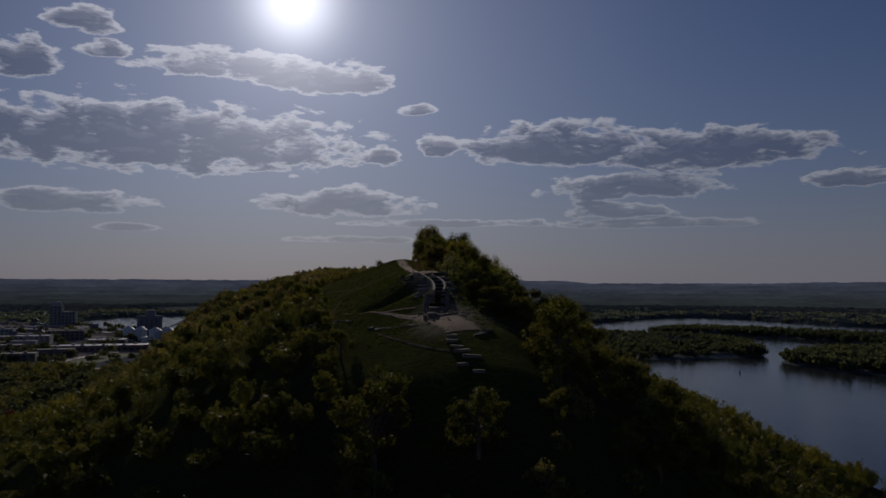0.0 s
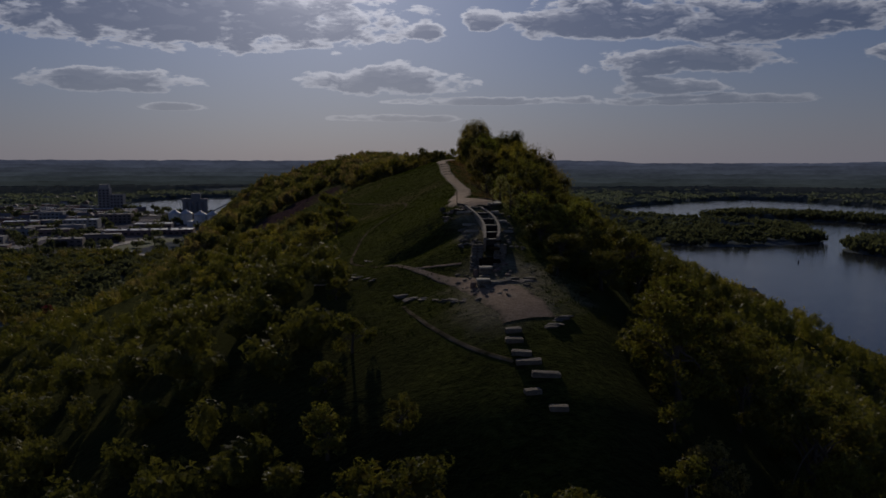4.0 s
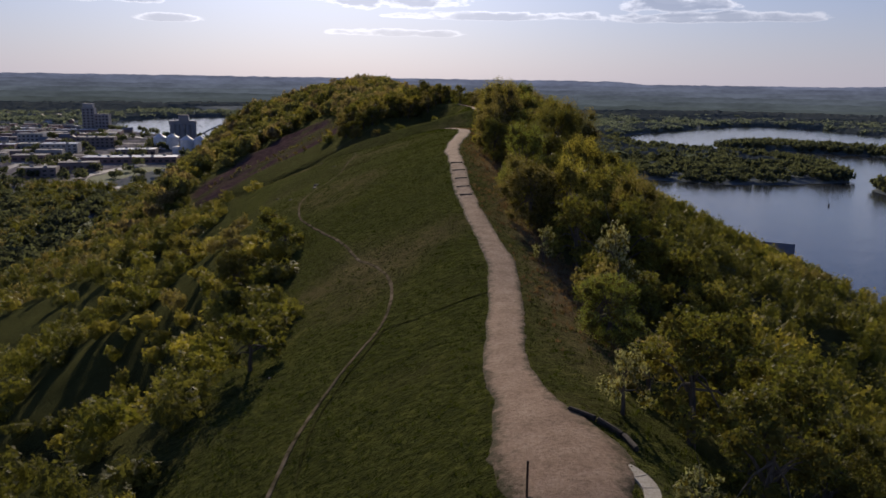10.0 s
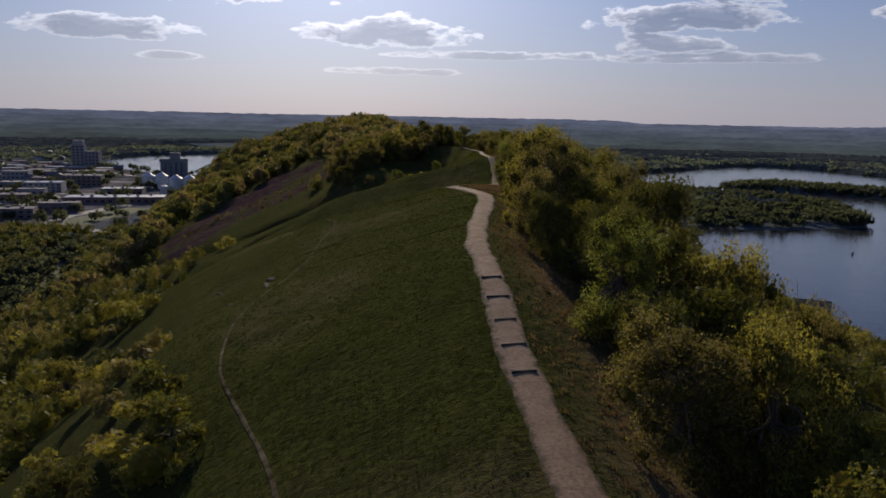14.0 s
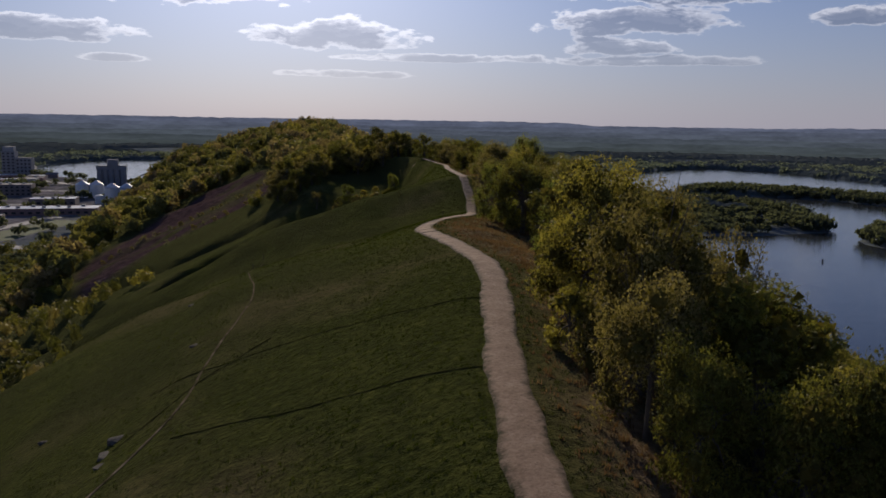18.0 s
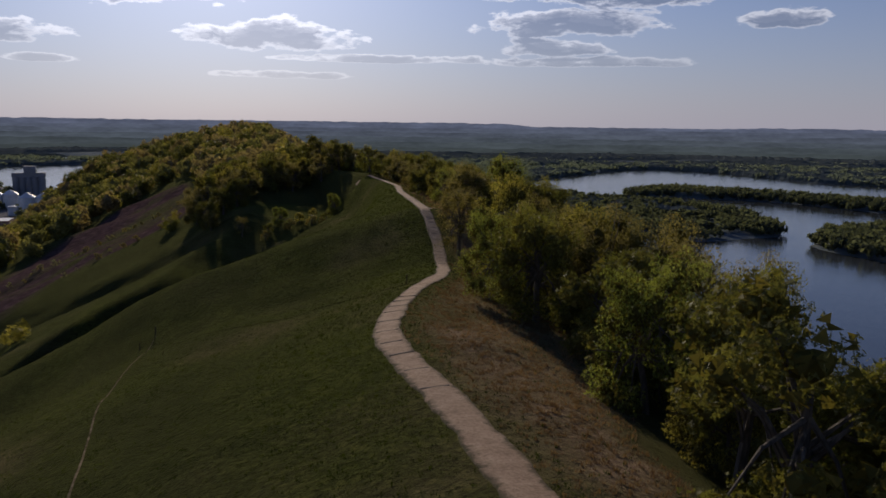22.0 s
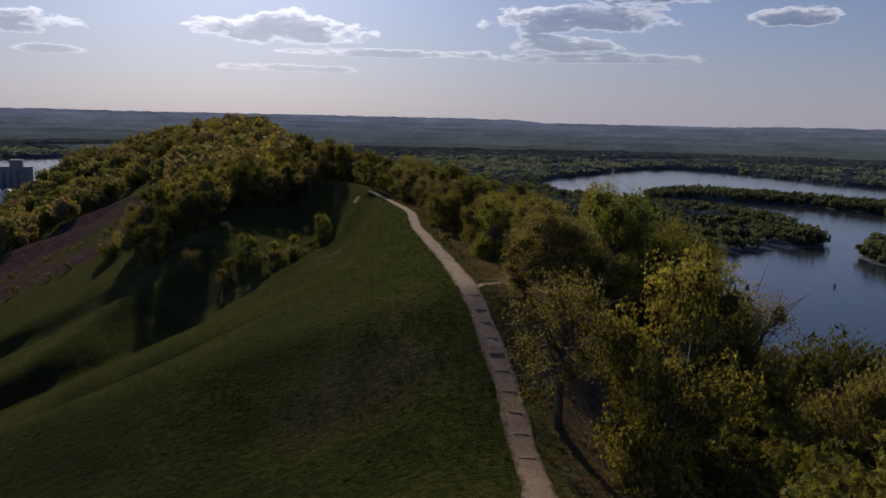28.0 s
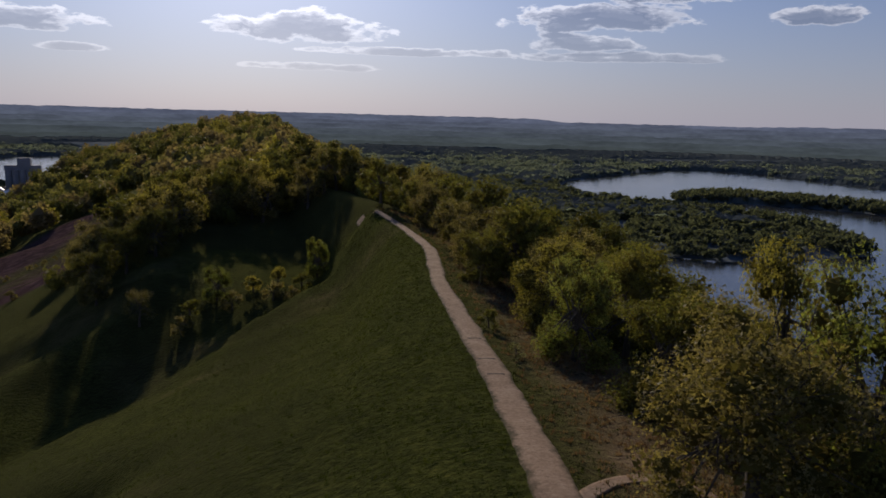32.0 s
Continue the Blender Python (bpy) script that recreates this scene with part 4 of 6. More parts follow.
far_out &= ~((bare_strip(qx, qy) > 0.1) | open_grass(qx, qy)) & (qy > -140)
far_out &= (dq > 0) | (fractal(qx, qy, 30, 2, 6.0) > -0.35)
far_out &= ~taken(qx, qy) & (off_line(qx, qy, SPUR_LINE) > 3.5)
# tone falls to the south: dark leaves put in for the shade there
near_tone = fractal(px[rest], py[rest], 26, 2, 9.0) + rng.uniform(-0.35, 0.35, len(rest)) - 0.1 - 0.6 * np.clip((50 - py[rest]) / 40, 0, 1)
for lo, hi, leaf, label, seed in ((-9, -0.1, LEAF_DARK, "dark green undergrowth beside the crest", 35), (-0.1, 0.2, LEAF_GREEN, "green undergrowth and small trees near the crest", 36), (0.2, 0.42, LEAF_YELLOW, "yellow-green undergrowth in new leaf", 37), (0.42, 9, LEAF_OLIVE, "brown budding undergrowth beside the crest", 38)):
    sel = (near_tone >= lo) & (near_tone < hi)
    k = sel.sum()
    wood_stuff("undergrowth", label, px[rest][sel], py[rest][sel], rng.uniform(1.2, 2.5, k), rng.uniform(1.5, 3.8, k), leaf, seed, 300, 0.16)
sx, sy = qx[far_out], qy[far_out]
# same southward fall in tone, shade carried by leaf colour
tone = fractal(sx, sy, 34, 2, 9.0) + rng.uniform(-0.35, 0.35, len(sx)) - 0.12 - 0.7 * np.clip((70 - sy) / 40, 0, 1)
# flank woods: some brown, mostly dark leaves that carry the slope's shade
flank = (sx < -45) & (sy > 150) & (rng.random(len(sx)) < 0.7)
tone = np.where(flank, np.where(rng.random(len(sx)) < 0.32, 0.6, -0.6), tone)
for lo, hi, leaf, label, seed in ((-9, -0.3, LEAF_DARK, "dark green woods on the steep slopes", 31), (-0.3, 0.2, LEAF_GREEN, "green spring woods on the steep slopes", 32), (0.2, 0.45, LEAF_YELLOW, "yellow-green budding woods on the slopes", 33), (0.45, 9, LEAF_OLIVE, "brown barely budding woods on the slopes", 34)):
    sel = (tone >= lo) & (tone < hi)
    k = sel.sum()
    near_sel, far_sel = sel & (np.abs(sx - PATH_X(sy)) < 85), sel & (np.abs(sx - PATH_X(sy)) >= 85)
    for part_sel, leaves, size in ((near_sel, 190, 0.165), (far_sel, 80, 0.2)):
        k = part_sel.sum()
        wood_stuff("woodland", label, sx[part_sel], sy[part_sel], rng.uniform(1.9, 3.3, k) * np.where(sx[part_sel] < 0, 0.9, 1.1), rng.uniform(3.5, 6.5, k) * np.where(sx[part_sel] < 0, 0.85, 1.25), leaf, seed, leaves, size)
# the long back of the ridge with its wooded hump
qx, qy = scatter(rng, -330, 120, 358, 960, 12.6)
zq = ground(qx, qy)
dq = qx - CREST_X(qy)
keep = (zq > 5) & (dq < 75) & (bare_strip(qx, qy) < 0.05) & ~open_grass(qx, qy) & ~((np.abs(qx) < 45) & (qy < 430))
keep &= fractal(qx, qy, 40, 2, 14.0) > -0.5
qx, qy = qx[keep], qy[keep]
tone = fractal(qx, qy, 50, 2, 9.0) + rng.uniform(-0.85, 0.85, len(qx))
for lo, hi, leaf, label, seed in ((-9, -0.6, LEAF_DARK, "dark woods on the back of the ridge", 40), (-0.6, -0.05, LEAF_MOSS_HAZE, "green woods on the back of the ridge", 41), (-0.05, 0.08, LEAF_YELLOW, "yellow-green woods on the wooded hump", 42), (0.08, 9, LEAF_BROWN_HAZE, "brown budding woods on the back of the ridge", 43)):
    sel = (tone >= lo) & (tone < hi)
    k = sel.sum()
    size = rng.uniform(4.8, 8.2, k)
    wood_stuff("woodland", label, qx[sel], qy[sel], size, size * rng.uniform(1.25, 1.75, k), leaf, seed, 560, 0.125, 6, 1)

# the grove between the gully and the bare strips, with its trunks in sight
gx_, gy_ = scatter(rng, -48, 50, 338, 432, 6.6)
grove = (gy_ > np.where(gx_ > -12, 388, 361)) & (gy_ < 430) & (bare_strip(gx_, gy_) < 0.1) & ~open_grass(gx_, gy_) & (np.abs(gx_ - PATH_X(np.minimum(gy_, 352))) > np.where(gy_ < 360, 3.5, 0)) & (gx_ > np.interp(gy_, [361, 395, 432], [-26, -28, -33]))
for x, y in zip(gx_[grove], gy_[grove]):
    kind = (OLIVE_TREE, OLIVE_TREE, GREEN_OAK, YELLOW_OAK, DARK_TREE)[rng.integers(0, 5)]
    plant(kind, x, y, rng.uniform(1.25, 1.75), rng.uniform(0, 360))

# low twiggy shrubs along the seams of the bare slope
sx_, sy_ = scatter(rng, -130, -30, 300, 560, 5.0)
on_strip = np.flatnonzero((bare_strip(sx_, sy_) > 0.25) & ((off_line(sx_, sy_, [(-40, 455), (-62, 440), (-84, 408), (-96, 388)]) < 4) | (off_line(sx_, sy_, BARE_SLOPE[:4]) < 4)))
for i in rng.permutation(on_strip)[:44]:
    plant((OLIVE_BUSH, OLIVE_BUSH, GREY_BUSH)[rng.integers(0, 3)], sx_[i], sy_[i], rng.uniform(0.35, 0.9), rng.uniform(0, 360))

# trees of the near river bank
bx, by = scatter(rng, 60, 275, -420, 720, 7.5)
bank = (wet(bx, by) < -2) & (ridge(bx, by) < 6)
bx, by = bx[bank], by[bank]
wood_stuff("woodland", "leafy trees along the near river bank", bx, by, rng.uniform(3.2, 5, len(bx)), rng.uniform(8, 13, len(bx)), LEAF_GREEN, 61, 90, 0.18)

# the flat valley: islands, banks and floodplain forest
count = 15000
rr = 330 * (4540 / 330) ** rng.random(count) ** 0.8
aa = np.radians(rng.uniform(-36, 47, count))
fx, fy = rr * np.sin(aa), rr * np.cos(aa) + 80
shore = wet(fx, fy)
clear = fractal(fx, fy, 330, 2, 12.0)
ok = (shore < -3) & (ridge(fx, fy) < 3)
town_zone = (fx < -70) & (fy < 1750) & (fy > 150)
ok &= (inside(fx, fy, STRIP) < 0) & (inside(fx, fy, ISLE) < 0)
ok &= np.where(town_zone, rng.random(count) < np.where((fx > -335) & (fx < -195) & (fy > 640) & (fy < 960), 0.1, np.where(fy < 700, 0.9, 0.16)), (rr < 2600) & np.where(rr > 1900, (shore > -90) | (clear < 0.3), True))
fx, fy, rr = fx[ok], fy[ok], rr[ok]
size = np.clip(4.2 + rr * 0.004, 4.5, 16)
for lo, hi, leaf, label, seed, leaves in ((0, 1500, LEAF_ISLE, "leafy trees on the islands and river banks", 51, 110), (1500, 9999, LEAF_FAR_HAZE, "floodplain forest stretching to the horizon", 52, 46)):
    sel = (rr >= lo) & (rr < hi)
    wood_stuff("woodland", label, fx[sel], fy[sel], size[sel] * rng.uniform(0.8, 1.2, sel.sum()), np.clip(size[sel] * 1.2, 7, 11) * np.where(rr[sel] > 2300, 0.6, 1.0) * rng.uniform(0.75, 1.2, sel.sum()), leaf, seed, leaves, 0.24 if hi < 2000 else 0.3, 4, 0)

# trees at the foot of the slope, before the town
hx, hy = scatter(rng, -340, -120, 230, 690, 8.5)
foot_wood = (ridge(hx, hy) < 4) & (fractal(hx, hy, 60, 2, 3.0) > -0.25)
for line, gap in (([(-226, 610), (-262, 500), (-331, 690), (-300, 760)], 9), ([(-191, 356), (-187, 390), (-215, 520), (-235, 622)], 8), ([(-172, 300), (-198, 400), (-210, 470), (-216, 545)], 15)):
    foot_wood &= off_line(hx, hy, line) > gap
hx, hy = hx[foot_wood], hy[foot_wood]
shade = rng.random(len(hx))
for lo, hi, leaf, label, seed in ((0, 0.5, LEAF_DARK, "dark trees crowding the foot of the bluff", 57), (0.5, 0.8, LEAF_GREEN, "green trees at the foot of the bluff", 58), (0.8, 1.0, LEAF_OLIVE, "budding trees at the foot of the bluff", 59)):
    sel = (shade >= lo) & (shade < hi)
    wood_stuff("woodland", label, hx[sel], hy[sel], rng.uniform(4, 6.5, sel.sum()), rng.uniform(6, 11, sel.sum()), leaf, seed, 170, 0.18, 4, 1)

# the closed canopy of the floodplain forest: one lumpy sheet of crowns
VALLEY_OPENINGS = ([(400, 2040), (480, 2055), (585, 2035)], [(-740, 2420), (-560, 2440), (-420, 2400)], [(370, 2090), (600, 2083), (760, 2040)])
cr = 1000 * (2930 / 1000) ** np.linspace(0, 1, 300)
ca = np.radians(np.linspace(-39, 48, 600))
cr, ca = np.meshgrid(cr, ca, indexing="ij")
cr = cr * (1 + rng.uniform(-0.0012, 0.0012, cr.shape))
ca = ca + rng.uniform(-0.0006, 0.0006, ca.shape)
cx, cy = cr * np.sin(ca), cr * np.cos(ca) + 80
shore = wet(cx, cy)
closed = np.clip((-shore - 4) / 6, 0, 1) * (ridge(cx, cy) < 3) * ~((cx < -70) & (cy < 1900))
closed *= np.clip((0.42 - fractal(cx, cy, 330, 2, 12.0)) * 8, 0, 1)
for line in VALLEY_OPENINGS:
    for k in range(6):
        closed *= off_line(cx * (1 + 0.018 * k), cy * (1 + 0.018 * k), line) > 45
crown_step = np.maximum(11.0, cr * 0.004)
lump = np.abs(fractal(cx / crown_step * 10, cy / crown_step * 10, 16, 2, 4.0))
cz = ground(cx, cy) - 1.5 + closed * (7.0 + 6.5 * lump + 2.5 * fractal(cx, cy, 140, 2, 6.0) + rng.uniform(-0.5, 0.5, cx.shape))
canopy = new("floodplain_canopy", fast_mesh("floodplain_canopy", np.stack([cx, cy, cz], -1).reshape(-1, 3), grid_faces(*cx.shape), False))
# canopy takes the leaf colour with haze painted in
canopy.data.materials.append(LEAF_FAR_HAZE)
tagged(canopy, "closed green canopy of the floodplain forest", "woodland", kind="stuff")

# distance with painted haze beyond the valley: wooded plain and bluffs, line behind line
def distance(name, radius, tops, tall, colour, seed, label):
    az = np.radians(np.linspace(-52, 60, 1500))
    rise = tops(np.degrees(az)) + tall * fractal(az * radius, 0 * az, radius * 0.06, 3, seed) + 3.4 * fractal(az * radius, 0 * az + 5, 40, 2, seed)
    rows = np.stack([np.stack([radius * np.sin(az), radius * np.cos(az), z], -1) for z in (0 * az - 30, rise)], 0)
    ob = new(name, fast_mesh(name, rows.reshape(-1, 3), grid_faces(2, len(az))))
    mat = bpy.data.materials.new("painted_haze")
    mat.use_nodes = True
    n = Nodes(mat.node_tree)
    # the sheet glows by itself; haze is painted into its emission colour
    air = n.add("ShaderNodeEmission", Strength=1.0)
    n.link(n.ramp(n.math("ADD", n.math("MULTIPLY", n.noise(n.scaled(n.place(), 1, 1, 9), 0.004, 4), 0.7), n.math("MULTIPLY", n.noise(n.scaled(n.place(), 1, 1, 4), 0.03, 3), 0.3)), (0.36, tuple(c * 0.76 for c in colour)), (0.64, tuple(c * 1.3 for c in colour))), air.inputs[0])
    n.link(air.outputs[0], n.add("ShaderNodeOutputMaterial").inputs[0])
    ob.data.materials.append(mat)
    tagged(ob, label, "hills", kind="structure")


# glow colours get paler and bluer with radius, as haze would make them
LAYERS = ((3000, 20, 12, (0.062, 0.076, 0.078), "far floodplain forest sheet with painted haze beyond the river"), (3400, 31, 14, (0.071, 0.087, 0.096), "far floodplain forest with painted light haze"), (3800, 45, 14, (0.081, 0.098, 0.117), "distant valley forest with painted blue haze"), (4200, 63, 12, (0.092, 0.109, 0.14), "distant wooded plain with painted blue haze"), (4500, 82, 8, (0.104, 0.122, 0.165), "wooded plain fading into painted blue haze"))
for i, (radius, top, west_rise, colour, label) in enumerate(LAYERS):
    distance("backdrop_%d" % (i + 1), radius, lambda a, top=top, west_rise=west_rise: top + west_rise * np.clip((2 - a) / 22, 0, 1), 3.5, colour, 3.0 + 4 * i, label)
distance("backdrop_6", 4720, lambda a: np.interp(a, [-60, -30, -10, 8, 15.5, 17, 30, 33, 60], [114, 114, 112, 111, 109, 95, 95, 102, 104]), 2.0, (0.118, 0.137, 0.195), 31.0, "line of distant bluffs fading into painted haze")

# the islands, closely wooded
for outline, low, high, seed, label in ((STRIP, 12, 14, 55, "even row of leafy trees on the long low island"), (ISLE, 10.5, 14.5, 56, "leafy trees crowding the wooded island")):
    xs_, ys_ = zip(*outline)
    ix, iy = scatter(rng, min(xs_), max(xs_), min(ys_), max(ys_), 13.0)
    dry_land = wet(ix, iy) < -1
    ix, iy = ix[dry_land], iy[dry_land]
    wood_stuff("woodland", label, ix, iy, rng.uniform(6, 10, len(ix)), rng.uniform(low, high, len(ix)), LEAF_ISLE, seed, 130, 0.25, 5, 1)


# ---- details of the crest ----
def part(name, bm, material, parent=None, label=""):
    """Link a bmesh as one mesh object under a thing or a part."""
    me = bpy.data.meshes.new(name)
    bm.to_mesh(me)
    bm.free()
    me.materials.append(material)
    ob = new(name, me)
    ob.parent = parent
    return tagged(ob, label)


def block(sx, sy, sz, bevel=0.02, at=(0, 0, 0), rough=0.0, seed=0, turn=0.0):
    """A bevelled box with its foot at at, optionally uneven."""
    bm = bmesh.new()
    bmesh.ops.create_cube(bm, size=1.0)
    bmesh.ops.scale(bm, vec=(sx, sy, sz), verts=bm.verts)
    if bevel:
        bmesh.ops.bevel(bm, geom=bm.edges[:], offset=bevel, segments=1, affect="EDGES")
    if rough:
        own = random.Random(seed)
        for v in bm.verts:
            v.co += Vector((own.uniform(-1, 1), own.uniform(-1, 1), own.uniform(-1, 1))) * rough
    bmesh.ops.rotate(bm, matrix=Matrix.Rotation(turn, 3, "Z"), verts=bm.verts)
    bmesh.ops.translate(bm, vec=(at[0], at[1], at[2] + sz / 2), verts=bm.verts)
    return bm


def stone_lump(size, seed, flat=0.6):
    """A weathered boulder or ledge: a cube cut by slanting planes, then roughened."""
    own_rng = random.Random(seed)
    bm = bmesh.new()
    bmesh.ops.create_cube(bm, size=1.9)
    for _ in range(7):
        way = Vector((own_rng.uniform(-1, 1), own_rng.uniform(-1, 1), own_rng.uniform(-0.2, 0.9))).normalized()
        cut = bmesh.ops.bisect_plane(bm, geom=bm.verts[:] + bm.edges[:] + bm.faces[:], plane_co=way * own_rng.uniform(0.75, 1.05), plane_no=way, clear_outer=True)
        edges = [g for g in cut["geom_cut"] if isinstance(g, bmesh.types.BMEdge)]
        if edges:
            bmesh.ops.contextual_create(bm, geom=edges)
    bmesh.ops.scale(bm, vec=(1, 1, flat * 1.3), verts=bm.verts)
    bmesh.ops.bevel(bm, geom=bm.edges[:], offset=0.06, segments=1, affect="EDGES")
    bmesh.ops.scale(bm, vec=size, verts=bm.verts)
    return bm


def rounded_lump(size, seed, flat=0.6):
    bm = bmesh.new()
    bmesh.ops.create_icosphere(bm, subdivisions=2, radius=1.0)
    for v in bm.verts:
        k = 1 + 0.35 * noise.noise(v.co * 1.3 + Vector((seed * 3.7, 0, 0))) + 0.15 * noise.noise(v.co * 3.1 + Vector((0, seed, 0)))
        v.co = Vector((math.copysign(abs(v.co.x) ** 0.7, v.co.x), math.copysign(abs(v.co.y) ** 0.7, v.co.y), math.copysign(abs(v.co.z) ** 0.5, v.co.z) * flat)) * k
    bmesh.ops.scale(bm, vec=size, verts=bm.verts)
    return bm


def height_at(x, y):
    return float(ground(x, y))


LIMESTONE = surface("weathered_limestone", lambda n: n.ramp(n.math("ADD", n.math("MULTIPLY", n.noise(n.place(), 1.4, 4), 0.5), n.math("MULTIPLY", n.noise(n.place(), 9.0, 4, 0.7), 0.5)), (0.3, (0.07, 0.058, 0.044)), (0.5, (0.16, 0.135, 0.105)), (0.7, (0.3, 0.255, 0.2))), 0.9, lambda n: n.noise(n.place(), 7.0, 5, 0.7), 0.05)
PALE_STONE = surface("pale_cut_stone", lambda n: n.ramp(n.noise(n.place(), 6.0, 5, 0.65), (0.3, (0.27, 0.24, 0.19)), (0.7, (0.47, 0.43, 0.35))), 0.85, lambda n: n.noise(n.place(), 20.0, 4), 0.01)
CONCRETE = surface("worn_concrete", lambda n: n.ramp(n.noise(n.place(), 4.0, 5, 0.65), (0.3, (0.2, 0.165, 0.125)), (0.7, (0.36, 0.305, 0.235))), 0.9, lambda n: n.noise(n.place(), 16.0, 4), 0.01)
DARK_STONE = surface("lichen_dark_stone", lambda n: n.ramp(n.noise(n.place(), 4.0, 5, 0.65), (0.3, (0.03, 0.028, 0.022)), (0.7, (0.13, 0.115, 0.09))), 0.95, lambda n: n.noise(n.place(), 9.0, 4), 0.03)
RED_STONE = surface("reddish_stone", lambda n: n.ramp(n.noise(n.place(), 5.0, 5, 0.65), (0.3, (0.11, 0.07, 0.055)), (0.7, (0.3, 0.21, 0.17))), 0.9, lambda n: n.noise(n.place(), 14.0, 4), 0.02)
DARK_WOOD = surface("dark_timber", lambda n: n.ramp(n.noise(n.scaled(n.place(), 1.5, 9, 9), 1.0, 4), (0.3, (0.025, 0.02, 0.016)), (0.7, (0.07, 0.055, 0.042))), 0.9)
EARTH = surface("bare_dark_earth", lambda n: n.ramp(n.noise(n.place(), 3.0, 4), (0.3, (0.015, 0.012, 0.008)), (0.7, (0.035, 0.028, 0.018))), 0.95, specular=0.0)
IRON = surface("rusty_iron", lambda n: n.ramp(n.noise(n.place(), 12.0, 4), (0.3, (0.03, 0.022, 0.018)), (0.7, (0.1, 0.06, 0.04))), 0.6, metal=0.6)

# footpaths and cuts in the turf
CUT = surface("dark_turf_edge", lambda n: n.ramp(n.noise(n.place(), 1.3, 4, 0.65), (0.35, (0.014, 0.014, 0.006)), (0.65, (0.06, 0.062, 0.02))), 0.95, specular=0.0)
TRAIL = surface("faint_worn_earth", lambda n: n.ramp(n.noise(n.place(), 0.9, 5, 0.65), (0.35, (0.045, 0.042, 0.018)), (0.5, (0.13, 0.105, 0.065)), (0.7, (0.24, 0.19, 0.13))), 0.95, specular=0.0)
def along(points, step=0.5, soft=True):
    """Even steps along a rounded line through points."""
    pts = np.array(points, float)
    for _ in range(3 if soft else 0):
        q = np.empty((2 * len(pts) - 2, 2))
        q[0::2], q[1::2] = pts[:-1] * 0.75 + pts[1:] * 0.25, pts[:-1] * 0.25 + pts[1:] * 0.75
        pts = np.vstack([pts[:1], q, pts[-1:]])
    s = np.r_[0, np.cumsum(np.linalg.norm(np.diff(pts, axis=0), axis=1))]
    t = np.arange(0, s[-1], step)
    return np.column_stack([np.interp(t, s, pts[:, 0]), np.interp(t, s, pts[:, 1])])


SIDE_TRAIL = [(-5.1, -14.8), (-7.3, -11), (-9.4, -7.2), (-10.8, -4), (-11, -1.5), (-10.9, 0.4), (-10.5, 7), (-9.4, 14.5), (-7.4, 21), (-5.6, 25.5), (-4.7, 31), (-4.7, 38), (-6.1, 44.6), (-8.5, 51.2), (-9.5, 57), (-12.6, 66), (-16.2, 75.6), (-17.5, 84), (-18, 92), (-16, 101), (-13.2, 109), (-13.2, 119), (-12, 134), (-12.3, 145), (-14.6, 160), (-16, 170), (-17, 184), (-19, 205), (-18, 214)]
LOWER_TRAIL = [(-7.5, -10.8), (-5.1, -14.8), (-2.6, -19.6), (-0.6, -22.2), (0.9, -25.5), (1.9, -29), (2.4, -32)]
SPUR = [(-5, -15), (-3, -16.2), (-0.8, -17.1)]
FRONT_TRAIL = [(0.4, -37.2), (-1.5, -35.2), (-3.3, -32), (-4.8, -28), (-6, -23)]
BRANCH = [(23.2, 232.6), (24.6, 234.6), (26.4, 235.9), (28.4, 236.3), (29.7, 235.2), (31, 232.5)]
for name, points, half, label in (("side_trail", SIDE_TRAIL, lambda y: np.interp(y, [-20, 20, 60, 110, 135, 214], [0.22, 0.14, 0.16, 0.13, 0.09, 0.07]), "narrow pale dirt trail across the grassy flank"), ("lower_trail", LOWER_TRAIL, lambda y: np.interp(y, [-33, -26, -23, -20.5, -18, -13], [2.2, 2.3, 1.7, 0.9, 0.4, 0.3]), "sandy worn trail below the stone steps"), ("spur_trail", SPUR, 0.22, "sandy spur leading to the block steps"), ("front_trail", FRONT_TRAIL, 0.2, "faint grassy trail round the front of the bluff"), ("branch_path", BRANCH, 0.55, "short dirt path branching into the trees")):
    tagged(ribbon(name, along(points), half, 0.04, TRAIL if name in ("side_trail", "front_trail") else DIRT, 0.35, camber=0.0), label, "path", kind="structure")
for points in ([(-9.1, 9), (-8.8, 14), (-7.6, 18.5), (-6.1, 22.6), (-5.2, 25.5)], [(-8.5, 119.3), (-11.6, 116), (-13.6, 113), (-14.6, 110.5), (-17, 107.5)], [(2.0, 27.3), (-1.2, 26.2), (-5.4, 25.3)], [(6.3, 111.6), (0.6, 114.2), (-6, 116.2), (-12.9, 117), (-17, 116.3)], [(3.8, 97.6), (-3.3, 100.4), (-13.2, 104.6)], [(13.6, 189.3), (6.3, 191), (-3.4, 193.5), (-18.5, 210)]):
    line = along(points)
    line = line + np.column_stack([0 * line[:, 0], 0.45 * fractal(line[:, 0], line[:, 1], 3.0, 3, 5.0)])
    tagged(ribbon("turf_cut", line, 0.11, 0.06, CUT, 0.9, across=5, camber=-0.02), "thin dark erosion cut through the grass", "ground", kind="structure")

# timber steps set across the path
STEP_GROUPS = [(58.2, 61.9, 65.8, 70.0, 74.3), (144.2, 148.6, 153.1, 157.2, 161.5, 165.8, 170.3, 173.2, 176, 178.6), (209.1, 211.9, 214.4, 217.1, 219.8, 222.1, 224.4, 226.7, 228.8, 231.4), (251.1, 254.4, 259.5)]
own = random.Random(3)
